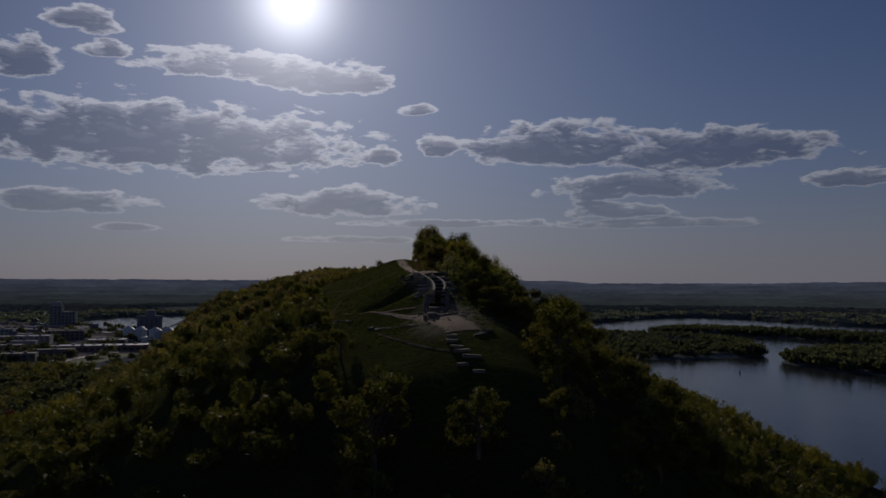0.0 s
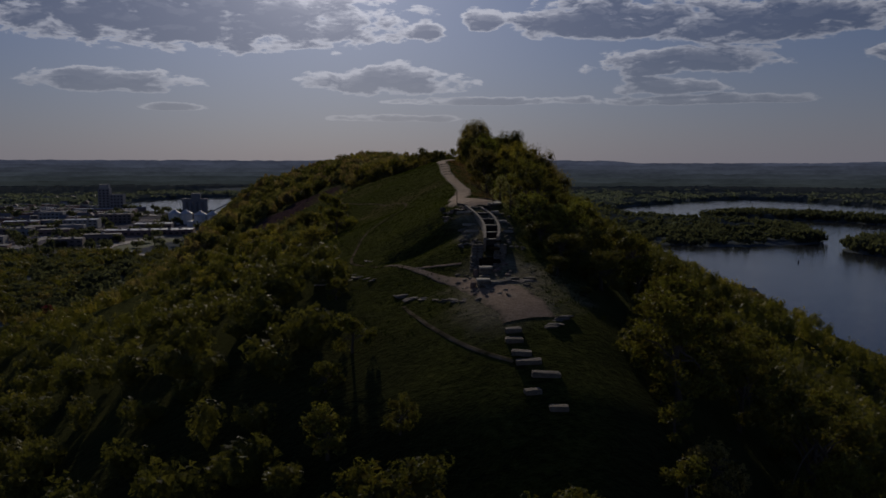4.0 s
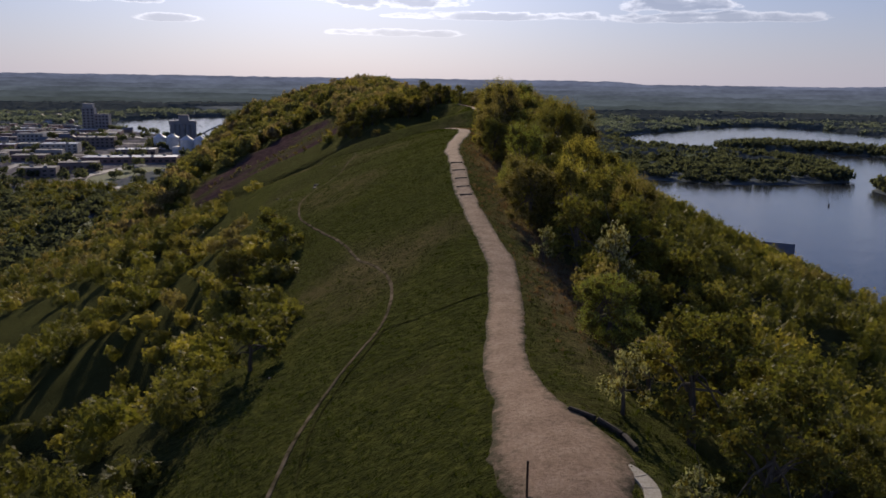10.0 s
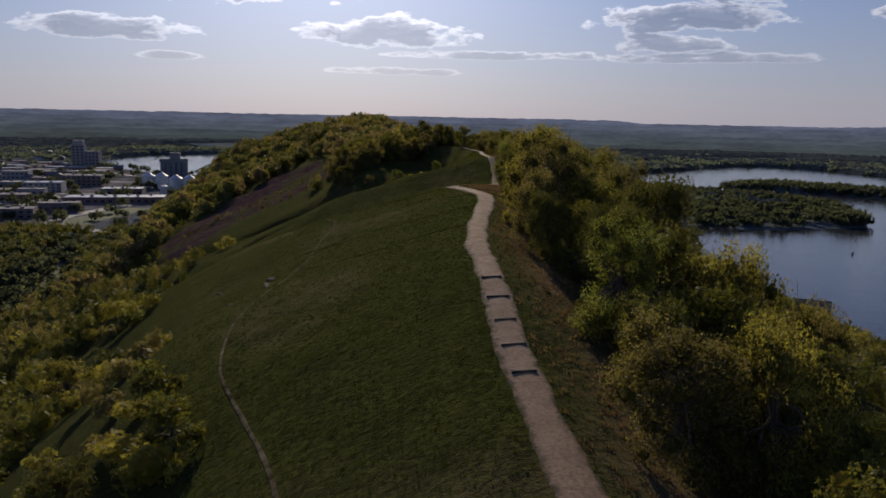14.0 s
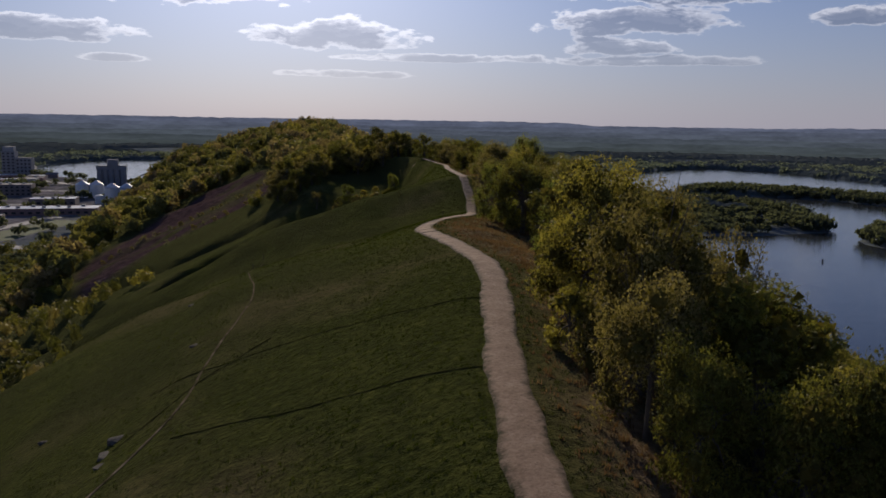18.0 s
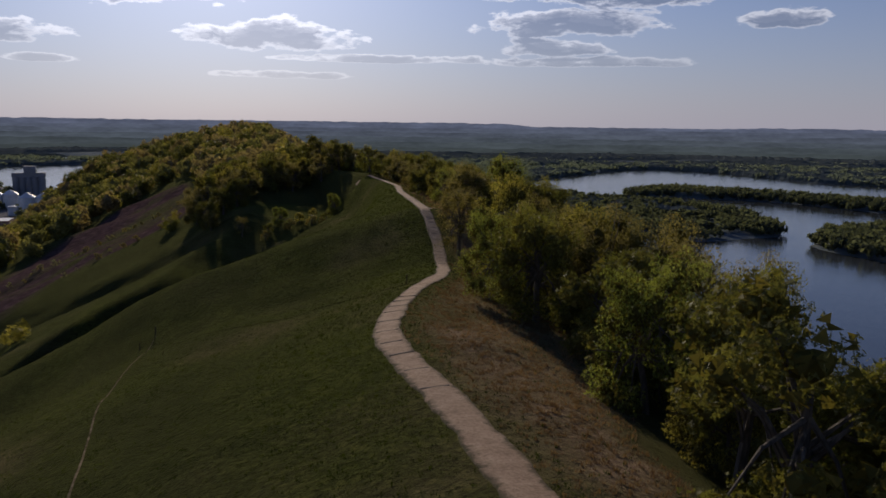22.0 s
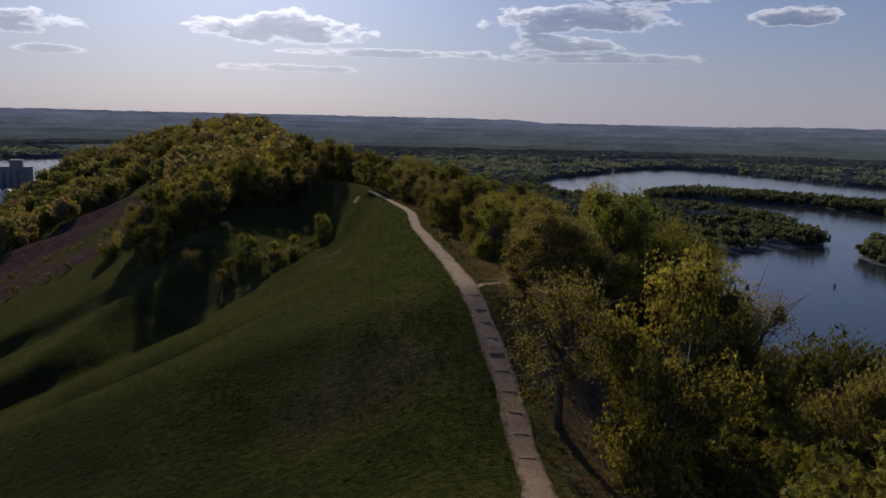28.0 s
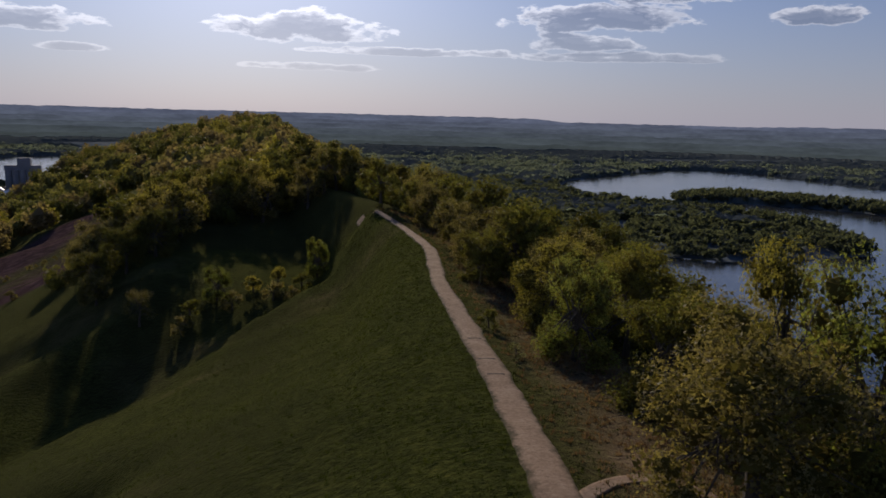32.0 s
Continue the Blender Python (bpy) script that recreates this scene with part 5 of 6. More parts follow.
for g, group in enumerate(STEP_GROUPS):
    for y in group:
        x = float(PATH_X(y))
        slope = math.atan2(float(PATH_X(y + 1)) - float(PATH_X(y - 1)), 2)
        half = (0.7, 0.85, 0.52, 0.52)[g] * own.uniform(0.9, 1.1)
        rise = (0.17, 0.12, 0.12, 0.11)[g] * own.uniform(0.85, 1.1)
        tall = rise + 0.08
        tilt = -math.degrees(math.atan2(height_at(x + half, y) - height_at(x - half, y), 2 * half))
        step = part("timber_step", block(2 * half, 0.16, tall, 0.02, rough=0.012, seed=int(y * 10)), TIMBER if g in (1, 3) else DARK_WOOD)
        step.matrix_basis = pose(x, y, height_at(x, y) + rise - tall, own.uniform(-2, 2), tilt, -math.degrees(slope) + own.uniform(-4, 4))
        tagged(step, "weathered timber step set across the gravel path", "step", "timber steps of the crest path")

# curved stone bench of the overlook
bench = tagged(new("stone_bench"), "curved pale stone bench at the gravel overlook", "bench")
bz = height_at(3.6, 0) - 0.5
for i in range(5):
    a0, a1 = radians(-57 + i * 18), radians(-57 + i * 18 + 17.4)
    for name, r0, r1, z0, z1, mat in (("slab", 2.5, 3.08, 0.4, 0.54, PALE_STONE), ("plinth", 2.62, 2.98, -0.5, 0.4, LIMESTONE)):
        bm = bmesh.new()
        rows = []
        for k in range(5):
            a = a0 + (a1 - a0) * k / 4
            rows.append([bm.verts.new((1.6 + math.cos(a) * r, 0.2 + math.sin(a) * r, bz + z)) for r, z in ((r0, z0), (r1, z0), (r1, z1), (r0, z1))])
        for p, q in zip(rows, rows[1:]):
            for k in range(4):
                bm.faces.new((p[k], p[(k + 1) % 4], q[(k + 1) % 4], q[k]))
        bm.faces.new(rows[0][::-1]), bm.faces.new(rows[-1])
        bmesh.ops.bevel(bm, geom=[e for e in bm.edges], offset=0.012, segments=1, affect="EDGES")
        part(name, bm, mat, bench)

# sign post, boulder and edging
post = part("sign_post", block(0.07, 0.07, 1.45, 0.01), IRON)
post.matrix_basis = pose(0, 0, height_at(0, 0), 2, -1, 10)
tagged(post, "slim dark metal post at the overlook edge", "post")
cairn = part("boulder", stone_lump((0.3, 0.26, 0.3), 4), DARK_STONE)
cairn.matrix_basis = pose(-1.5, -0.1, height_at(-1.5, -0.1) + 0.12)
tagged(cairn, "grey boulder in the grass beside the overlook", "rock")
for i, (ax, ay, bx, by) in enumerate([(0.02, -0.2, 0.85, -2.2), (2.9, 6.8, 3.9, 5.9), (3.95, 5.85, 4.7, 4.6), (4.72, 4.55, 4.9, 3.3)]):
    size = math.hypot(bx - ax, by - ay)
    log = part("edging_log", block(0.2, size, 0.26, 0.06, rough=0.015, seed=i), DARK_WOOD)
    log.matrix_basis = pose((ax + bx) / 2, (ay + by) / 2, (height_at(ax, ay) + height_at(bx, by)) / 2 - 0.02, math.degrees(math.atan2(height_at(bx, by) - height_at(ax, ay), size)), 0, -math.degrees(math.atan2(bx - ax, by - ay)))
    tagged(log, "dark timber log edging the gravel terrace", "log", "edging logs of the overlook")

# stairway of boxed steps between two kerbs
stair = tagged(new("stairway"), "steep boxed stairway with pale kerbs and dark risers", "stairs")
KERBS = ([(0.72, -2.2), (1.4, -5.8), (1.68, -8.9), (1.62, -11.4), (1.4, -13.4), (1.14, -15.4)], [(2.15, -3.0), (2.86, -5.9), (3.05, -9.0), (2.92, -11.4), (2.65, -13.3), (2.28, -15.0)])
for kerb in KERBS:
    line = along(kerb, 0.6)
    z = np.interp(line[:, 1], [-15.4, -11.6, -2.2], [85.6, 86.2, height_at(1.5, -2.2) - 0.05])
    bm = bmesh.new()
    rows = []
    for (x, y), zz in zip(line, z):
        rows.append([bm.verts.new((x + dx, y, zz + dz)) for dx, dz in ((-0.11, -1.6), (0.11, -1.6), (0.11, 0.16), (-0.11, 0.16))])
    for p, q in zip(rows, rows[1:]):
        for k in range(4):
            bm.faces.new((p[k], q[k], q[(k + 1) % 4], p[(k + 1) % 4]))
    bm.faces.new(rows[0]), bm.faces.new(rows[-1][::-1])
    bmesh.ops.recalc_face_normals(bm, faces=bm.faces)
    part("kerb", bm, CONCRETE, stair, "pale concrete kerb")
TREADS = (-2.9, -5.4, -7.8, -10.2, -12.6, -14.9)
top_z, low_z = height_at(1.5, -2.4) - 0.05, 85.62
for i, y in enumerate(TREADS):
    xl, xr = np.interp(-y, [-p[1] for p in KERBS[0]], [p[0] for p in KERBS[0]]), np.interp(-y, [-p[1] for p in KERBS[1]], [p[0] for p in KERBS[1]])
    z = top_z + (low_z - top_z) * (i / 5)
    w = float(xr - xl) - 0.24
    part("tread", block(w, 0.5, 0.09, 0.015, ((xl + xr) / 2, y, z - 0.05), 0.01, i), CONCRETE, stair)
    # dark riser timber holds the shade below each tread in its colour
    part("riser", block(w, 0.12, 0.75, 0.01, ((xl + xr) / 2, y - 0.16, z - 0.8), 0.01, i), DARK_WOOD, stair)
    part("infill", block(w, 2.1, 0.2, 0.02, ((xl + xr) / 2, y - 1.25, z - 0.72), 0.02, i), EARTH, stair)

# stone wing walls and block steps below the stairway
own = random.Random(18)
for (ax, ay), (bx, by), label in (((0.5, -15.9), (-0.1, -19.0), "stepped rubble wing wall beside the stairway landing"), ((2.4, -16.0), (1.75, -19.4), "dark rubble wing wall beside the block steps")):
    wall = tagged(new("wing_wall"), label, "stone wall", "wing walls of the stairs")
    top, low = 85.3, height_at(bx, by) - 0.1
    for i in range(10):
        t = i / 9
        x, y, z = ax + (bx - ax) * t, ay + (by - ay) * t, top + (low - top) * t
        for k, shift in enumerate((-0.24, 0.25)):
            for deep in range(3):
                part("stone", block(own.uniform(0.42, 0.5), own.uniform(0.4, 0.5), 0.21, 0.035, (x + shift + own.uniform(-0.04, 0.04), y + own.uniform(-0.04, 0.04), z - 0.22 * (deep + 1)), 0.025, i * 7 + k, own.uniform(-0.12, 0.12)), LIMESTONE, wall)
landing = part("landing", block(1.7, 3.0, 0.5, 0.05, (1.25, -17.2, height_at(1.2, -17.4) - 0.35), 0.03, 5), EARTH)
tagged(landing, "dark earth landing between the rubble walls", "landing")
for x, y, wide, courses in ((0.65, -20.4, 0.95, 4), (0.1, -23.6, 0.95, 4)):
    pier = tagged(new("stone_pier"), "squared pier of stacked limestone blocks in the path", "stone pier", "piers of the lower stairs")
    for c in range(courses):
        for k in (-1, 1):
            part("stone", block(wide * 0.5, 0.8, 0.22, 0.03, (x + k * wide * 0.25, y, height_at(x, y) - 0.45 + c * 0.225), 0.02, c * 5 + k, own.uniform(-0.06, 0.06)), LIMESTONE, pier)
    part("cap", block(wide * 1.06, 0.9, 0.12, 0.03, (x, y, height_at(x, y) - 0.45 + courses * 0.225), 0.015, 3), PALE_STONE, pier)
    for k in (-1, 1):
        flank = part("flank_stone", block(0.38, 0.5, 0.6, 0.06, (x + k * (wide * 0.5 + 0.28), y + 0.1, height_at(x, y) - 0.3), 0.05, k + 4), RED_STONE, pier, "reddish flanking stone")
# terraces of pale slabs beside the stairway
for x, y, sx, sy in ((0.2, -5.3, 1.3, 0.35), (0.55, -7.3, 1.25, 0.4), (0.65, -9.4, 1.3, 0.4), (3.35, -4.8, 0.8, 0.35), (3.75, -7.4, 0.8, 0.35), (3.9, -10.2, 0.8, 0.35)):
    slab = part("terrace_slab", block(sx, sy, 0.22, 0.035, rough=0.03, seed=int(-y * 10)), PALE_STONE)
    slab.matrix_basis = pose(x, y, height_at(x, y) - 0.03, own.uniform(-3, 3), own.uniform(-4, 4), own.uniform(-14, 14))
    tagged(slab, "pale stone slab holding a terrace beside the stairway", "stone slab", "terrace slabs by the stairway")
for x, y in ((-0.2, -2.9), (0.15, -3.6), (2.75, -3.4)):
    box = part("planter_box", block(0.7, 0.6, 0.4, 0.03, rough=0.015, seed=int(x * 10 + 30)), DARK_WOOD)
    box.matrix_basis = pose(x, y, height_at(x, y) - 0.12, 0, 0, own.uniform(-20, 20))
    tagged(box, "dark timber crib holding the bank by the stairs", "timber crib", "timber cribs by the stairs")
# loose rubble of the eroded nose
for i in range(130):
    k = i % 5
    cx, cy, rx, ry = ((-0.4, -3.6, 1.2, 1.8), (0.2, -10.5, 0.9, 3), (3.9, -10, 0.8, 5), (0.4, -21, 2.2, 2.4), (1.5, -25.5, 2.4, 2))[k]
    x, y = cx + own.uniform(-1, 1) * rx, cy + own.uniform(-1, 1) * ry
    s = own.uniform(0.07, 0.24)
    ob = part("rubble_stone", stone_lump((s * 1.3, s, s * 0.6), i % 9, 0.6), (LIMESTONE, RED_STONE)[k in (0, 3) and i % 2])
    ob.matrix_basis = pose(x, y, height_at(x, y) + 0.02, own.uniform(-20, 20), own.uniform(-20, 20), own.uniform(0, 360))
    tagged(ob, "loose weathered stone on the eroded slope", "rock", "rubble of the eroded slope")
own = random.Random(8)
BLOCKS = [(1.0, -19.3, 1.1), (0.4, -21.6, 0.8), (0.9, -33.5, 1.0), (0.75, -34.8, 1.1), (0.95, -36.5, 1.2), (1.2, -37.6, 1.5), (1.9, -39.2, 1.6), (0.9, -40.7, 0.9), (2.0, -42.4, 1.0)]
for x, y, w in BLOCKS:
    ob = part("stone_step", block(w, 0.6, 0.3, 0.04, rough=0.03, seed=int(abs(y) * 10)), LIMESTONE)
    ob.matrix_basis = pose(x, y, height_at(x, y) - 0.06, own.uniform(-3, 3), own.uniform(-3, 3), own.uniform(-12, 12))
    tagged(ob, "rough limestone block step in the hillside", "step", "block steps of the lower stairs")
LEDGES = [(-12.6, -7.5, 0.9), (-12.0, -8.4, 1.0), (-11.2, -9.2, 1.1), (-12.7, -9.8, 0.9), (-11.7, -10.4, 0.8), (-12.9, -11.2, 0.7), (-10.4, -10.6, 0.7), (-5.8, -20.6, 0.9), (-5.1, -21.8, 0.8), (-4.3, -22.9, 0.8), (-3.6, -23.9, 0.7), (-2.9, -24.9, 0.9), (-2.2, -25.8, 0.9), (-1.6, -26.6, 0.7), (0.9, -23.9, 1.0), (1.7, -23.7, 1.2), (2.6, -23.5, 1.2), (3.4, -23.2, 0.9), (-8.9, -5.6, 0.5), (-8.7, -6.4, 0.5), (-9.2, -5.1, 0.4), (4.3, -31.5, 0.9), (3.3, -33, 0.8), (3.9, -32.4, 0.7), (-9.6, -13, 0.8), (-9, -14.2, 0.7), (-8.2, -15.4, 0.6), (-10.3, -12.2, 0.8)]
for i, (x, y, s) in enumerate(LEDGES):
    for layer in range(2):
        k = s * (1 - 0.25 * layer)
        ob = part("rock_ledge", stone_lump((k * own.uniform(0.55, 0.95), k * own.uniform(0.3, 0.5), k * 0.15), i + 40 * layer, 0.5), LIMESTONE)
        ob.matrix_basis = pose(x + own.uniform(-0.35, 0.35), y + own.uniform(-0.3, 0.3) + 0.25 * layer, height_at(x, y) - 0.03 + 0.12 * s * layer, own.uniform(-7, 7), own.uniform(-7, 7), own.uniform(-30, 30))
        tagged(ob, "flat weathered limestone ledge in the steep bank", "rock", "ledges of the rocky nose")
for x, y, s in ((-19.7, 149, 1.3), (-15.3, 126, 1.3), (-17.1, 109.6, 2.0), (-17.4, 107.4, 1.8), (-17.1, 105.4, 1.2), (-25, 119, 1.3), (-21, 104.7, 1.5), (-13, 34, 0.5), (-12.5, 24, 0.6), (-3, -3.2, 0.6), (-1.2, -4.2, 0.7), (0.2, -4.5, 0.5), (3.6, -4.6, 0.5), (4.1, -6.2, 0.6), (0.3, -7.8, 0.5), (4.2, -9.5, 0.6)):
    ob = part("outcrop_rock", rounded_lump((s * 0.36, s * 0.22, s * 0.2), int(x * 3 + y)), DARK_STONE)
    ob.matrix_basis = pose(x, y, height_at(x, y) - 0.06 * s, own.uniform(-10, 10), 0, own.uniform(0, 360))
    tagged(ob, "grey rock showing through the grassy slope", "rock", "rocks in the slope")
for x, y in ((13.4, 190.6), (-19.8, 211.2), (-18.2, 214.5)):
    ob = part("marker_post", block(0.1, 0.1, 1.15, 0.012), DARK_WOOD)
    ob.matrix_basis = pose(x, y, height_at(x, y) - 0.05, 1, 2, 20)
    tagged(ob, "short dark wooden marker post in the grass", "post", "marker posts of the prairie")

# young bushes of the sunlit lap and along the gully
for kind, x, y, s in ((HERO_DARK, -23, 349, 1.1), (HERO_DARK, -18, 352, 1.2), (HERO_OLIVE, -26.5, 360, 1.4), (HERO_OLIVE, -21, 343, 0.9), (GREEN_BUSH, 26.9, 263, 0.45), (GREY_BUSH, 26.9, 255, 0.4), (HERO_YELLOW, -15.8, 4.5, 0.7), (GREEN_BUSH, -17, 66, 1.2), (GREEN_BUSH, -19, 71, 1.4), (HERO_DARK, -22, 62, 0.7), (GREEN_BUSH, -14.5, 28, 1.3), (HERO_YELLOW, -69, 209, 1.2), (OLIVE_BUSH, -5, 326, 1.0), (OLIVE_BUSH, 11, 336, 0.8), (HERO_DARK, -14, 358, 1.3), (HERO_OLIVE, -27.5, 372, 1.5)):
    plant(kind, x, y, s, (x * 37 + y * 11) % 360)
plant(PINK_TREE, -167.5, 296, 1.0)
plant(HERO_YELLOW, -38, 104, 0.95, 15, 1.1)


# grass tufts
def tufts(name, label, leaf, px, py, blade, seed, blades=6):
    rng = np.random.default_rng(seed)
    k = len(px)
    pz = ground(px, py)
    ang = rng.uniform(0, 6.28, (k, blades))
    lean = rng.uniform(0.15, 0.75, (k, blades)) * blade
    tall = blade * rng.uniform(0.55, 1.25, (k, blades))
    bx, by = px[:, None] + rng.normal(0, 0.1, (k, blades)), py[:, None] + rng.normal(0, 0.1, (k, blades))
    w = 0.018 + 0.05 * blade
    dx, dy = -np.sin(ang) * w, np.cos(ang) * w
    z = pz[:, None] - 0.03
    tri = np.stack([np.stack([bx - dx, by - dy, z + 0 * bx], -1), np.stack([bx + dx, by + dy, z + 0 * bx], -1), np.stack([bx + np.cos(ang) * lean, by + np.sin(ang) * lean, z + tall], -1)], 2)
    co = tri.reshape(-1, 3)
    ob = new(name, fast_mesh(name, co, np.arange(len(co), dtype=np.int32).reshape(-1, 3)))
    ob.data.materials.append(leaf)
    return tagged(ob, label, "grass", kind="stuff")


GRASS = leaf_material("spring_grass", (0.012, 0.018, 0.003), (0.028, 0.039, 0.006), (0.06, 0.072, 0.012), 0.42, 0)
STRAW = leaf_material("dry_prairie_grass", (0.086, 0.052, 0.032), (0.161, 0.098, 0.059), (0.253, 0.162, 0.099), 0.35, 0)
rng = np.random.default_rng(77)
tx, ty = rng.uniform(-62, 46, 150000), rng.uniform(-30, 345, 150000)
d, right, left = zones(tx, ty)
half_path = np.interp(ty, [-3, 1, 4, 6.5, 9, 20, 33, 45, 55, 80, 110, 160, 175, 190, 230, 300, 352], [1.3, 2.3, 2.45, 1.6, 1.05, 1.0, 0.95, 0.95, 0.85, 0.92, 1.15, 1.2, 1.1, 0.9, 0.9, 0.75, 0.6]) * 0.95
free = (np.abs(d) > half_path) & (right < 0.9) & (left < 0.9)
free &= ~((np.hypot((tx - 1.8) / 2.8, (ty + 8) / 9) < 1)) & ~(np.hypot((tx - 1) / 3, (ty + 24) / 9) < 1)
side = np.array([np.interp(t, [p[1] for p in SIDE_TRAIL[4:]], [p[0] for p in SIDE_TRAIL[4:]]) for t in ty])
free &= np.abs(tx - side) > 0.4
dry_side = (d > 0.4) & (rng.random(len(tx)) < np.clip((ty - 15) / 20, 0, 0.85) * np.clip(0.3 + (d - 2.0) / 3, 0.3, 1))
free &= (rng.random(len(tx)) < np.where(np.abs(d) > 30, 0.5, 1.0) * np.where((d < -10) & (ty > 95), 0.4, 1.0))
sel = free & ~dry_side
tufts("grass", "short green spring grass covering the bluff", GRASS, tx[sel], ty[sel], 0.17, 1, 5)
sel = free & dry_side
tufts("dry_grass", "brown dry prairie grass beside the path", STRAW, tx[sel], ty[sel], 0.24, 2, 8)


# ---- the town and the river bank ----
def plain_paint(name, colour, rough=0.8, spread=0.15):
    dark = tuple(c * (1 - spread) for c in colour)
    light = tuple(min(1.0, c * (1 + spread)) for c in colour)
    return surface(name, lambda n: n.ramp(n.math("ADD", n.math("MULTIPLY", n.noise(n.place(), 0.15, 3), 0.5), n.math("MULTIPLY", n.noise(n.place(), 1.6, 4), 0.5)), (0.35, dark), (0.65, light)), rough)


# wall colours lifted and greyed, taking in the haze over the town
BRICK = plain_paint("red_brick", (0.25, 0.16, 0.145))
BROWN = plain_paint("brown_brick", (0.21, 0.17, 0.16))
GREYWALL = plain_paint("grey_concrete_wall", (0.3, 0.3, 0.3))
WHITEWALL = plain_paint("white_metal_siding", (0.62, 0.63, 0.65), 0.5)
WHITEROOF = plain_paint("white_membrane_roof", (0.52, 0.52, 0.53), 0.4)
DARKROOF = plain_paint("dark_felt_roof", (0.16, 0.155, 0.17))
SHINGLE = plain_paint("brown_shingle_roof", (0.19, 0.17, 0.165))
ASPHALT = plain_paint("grey_asphalt", (0.19, 0.18, 0.185), 0.7)
SILO = plain_paint("grey_grain_concrete", (0.22, 0.22, 0.235))
GLASS = surface("dark_window_glass", (0.03, 0.035, 0.045), 0.12, specular=0.6)
LAWN = plain_paint("mown_lawn", (0.06, 0.085, 0.025), 0.95, 0.3)
UNIT = {}


def unit_box():
    if "me" not in UNIT:
        bm = bmesh.new()
        bmesh.ops.create_cube(bm, size=1.0)
        bmesh.ops.translate(bm, vec=(0, 0, 0.5), verts=bm.verts)
        UNIT["me"] = bm
    return UNIT["me"].copy()


def box_part(name, size, at, material, parent, label=""):
    bm = unit_box()
    bmesh.ops.scale(bm, vec=size, verts=bm.verts)
    bmesh.ops.translate(bm, vec=at, verts=bm.verts)
    return part(name, bm, material, parent, label)


def building(name, label, x, y, sx, sy, tall, turn, wall, roof, rows=1, cols=4, parapet=0.5, units=0):
    """A flat-roofed block with parapet, roof deck, windows and roof units."""
    base = tagged(new(name), label, "building")
    base.matrix_basis = pose(x, y, height_at(x, y) - 0.3, 0, 0, turn)
    box_part("wall", (sx, sy, tall), (0, 0, 0), wall, base)
    box_part("roof", (sx - 0.8, sy - 0.8, 0.3), (0, 0, tall + 0.004), roof, base)
    for px, py, w, h in ((0, sy / 2 - 0.2, sx, 0.4), (0, -sy / 2 + 0.2, sx, 0.4), (sx / 2 - 0.2, 0, 0.4, sy - 0.8), (-sx / 2 + 0.2, 0, 0.4, sy - 0.8)):
        box_part("parapet", (w, h, parapet), (px, py, tall + 0.002), wall, base)
    for r in range(rows):
        for c in range(cols):
            box_part("window", (sx / cols * 0.5, 0.12, tall / (rows + 0.6) * 0.5), ((c + 0.5) / cols * sx - sx / 2, -sy / 2 - 0.02, tall * (r + 0.35) / (rows + 0.2)), GLASS, base)
    for k in range(units):
        box_part("roof_unit", (3.5, 2.5, 1.8), ((k + 0.5) / units * sx * 0.8 - sx * 0.4, (-1) ** k * sy * 0.18, tall + 0.3), GREYWALL, base)
    return base


for args in (
    ("warehouse", "long low warehouse with a bright white roof", -305, 920, 104, 30, 7, 8, BRICK, WHITEROOF, 1, 14, 0.5, 7),
    ("store", "low store building with a pale flat roof", -328, 1015, 48, 28, 8, 8, BROWN, WHITEROOF, 1, 7, 0.5, 3),
    ("brick_building", "two-storey brick building with tall light windows", -331, 832, 38, 18, 9, 12, BROWN, DARKROOF, 1, 6, 0.6, 1),
    ("brick_building", "dark flat-roofed brick building by the street", -350, 780, 34, 22, 9, 12, BROWN, DARKROOF, 2, 5, 0.6, 2),
    ("office_block", "wide brown office block in the town", -421, 1140, 50, 26, 14, 8, BROWN, DARKROOF, 3, 8, 0.7, 3),
    ("office_block", "grey three-storey block with a flat roof", -432, 1042, 44, 30, 12, 10, GREYWALL, WHITEROOF, 3, 7, 0.7, 2),
    ("office_block", "low grey block at the edge of town", -553, 1240, 36, 24, 12, 10, GREYWALL, DARKROOF, 2, 6, 0.6, 1),
    ("mill_tower", "tall dark mill tower beside the river", -560, 1500, 21, 20, 42, 6, SILO, DARKROOF, 8, 3, 0.8, 0),
    ("mill_block", "dark mill block beside the tall tower", -537, 1503, 24, 22, 31, 6, SILO, DARKROOF, 5, 4, 0.7, 0),
    ("store", "long store building with a dark roof", -520, 1305, 46, 24, 8, 8, BRICK, DARKROOF, 1, 7, 0.5, 2),
    ("store", "pale low building near the marina", -653, 1450, 36, 20, 8, 6, GREYWALL, WHITEROOF, 1, 6, 0.5, 1),
    ("store", "brown store on the main street", -470, 930, 40, 26, 9, 14, BROWN, DARKROOF, 2, 6, 0.5, 2),
    ("store", "brick store with a pale roof", -520, 1060, 46, 28, 9, 12, BRICK, WHITEROOF, 2, 6, 0.5, 2),
    ("store", "low brick workshop beside the rail yard", -400, 720, 36, 22, 8, 14, BRICK, DARKROOF, 1, 6, 0.5, 1),
    ("store", "flat grey workshop by the street", -455, 820, 44, 24, 8, 14, GREYWALL, DARKROOF, 1, 7, 0.5, 2),
    ("store", "wide low market hall in town", -620, 1120, 60, 34, 9, 10, BROWN, WHITEROOF, 1, 8, 0.5, 3),
):
    made = building(*args)
    if args[0] == "mill_tower":
        box_part("top_storey", (17, 16, 8), (0, 0, 42.35), GREYWALL, made, "pale grey top storey")

# blocks of the town centre along its slanting street grid
own = random.Random(52)
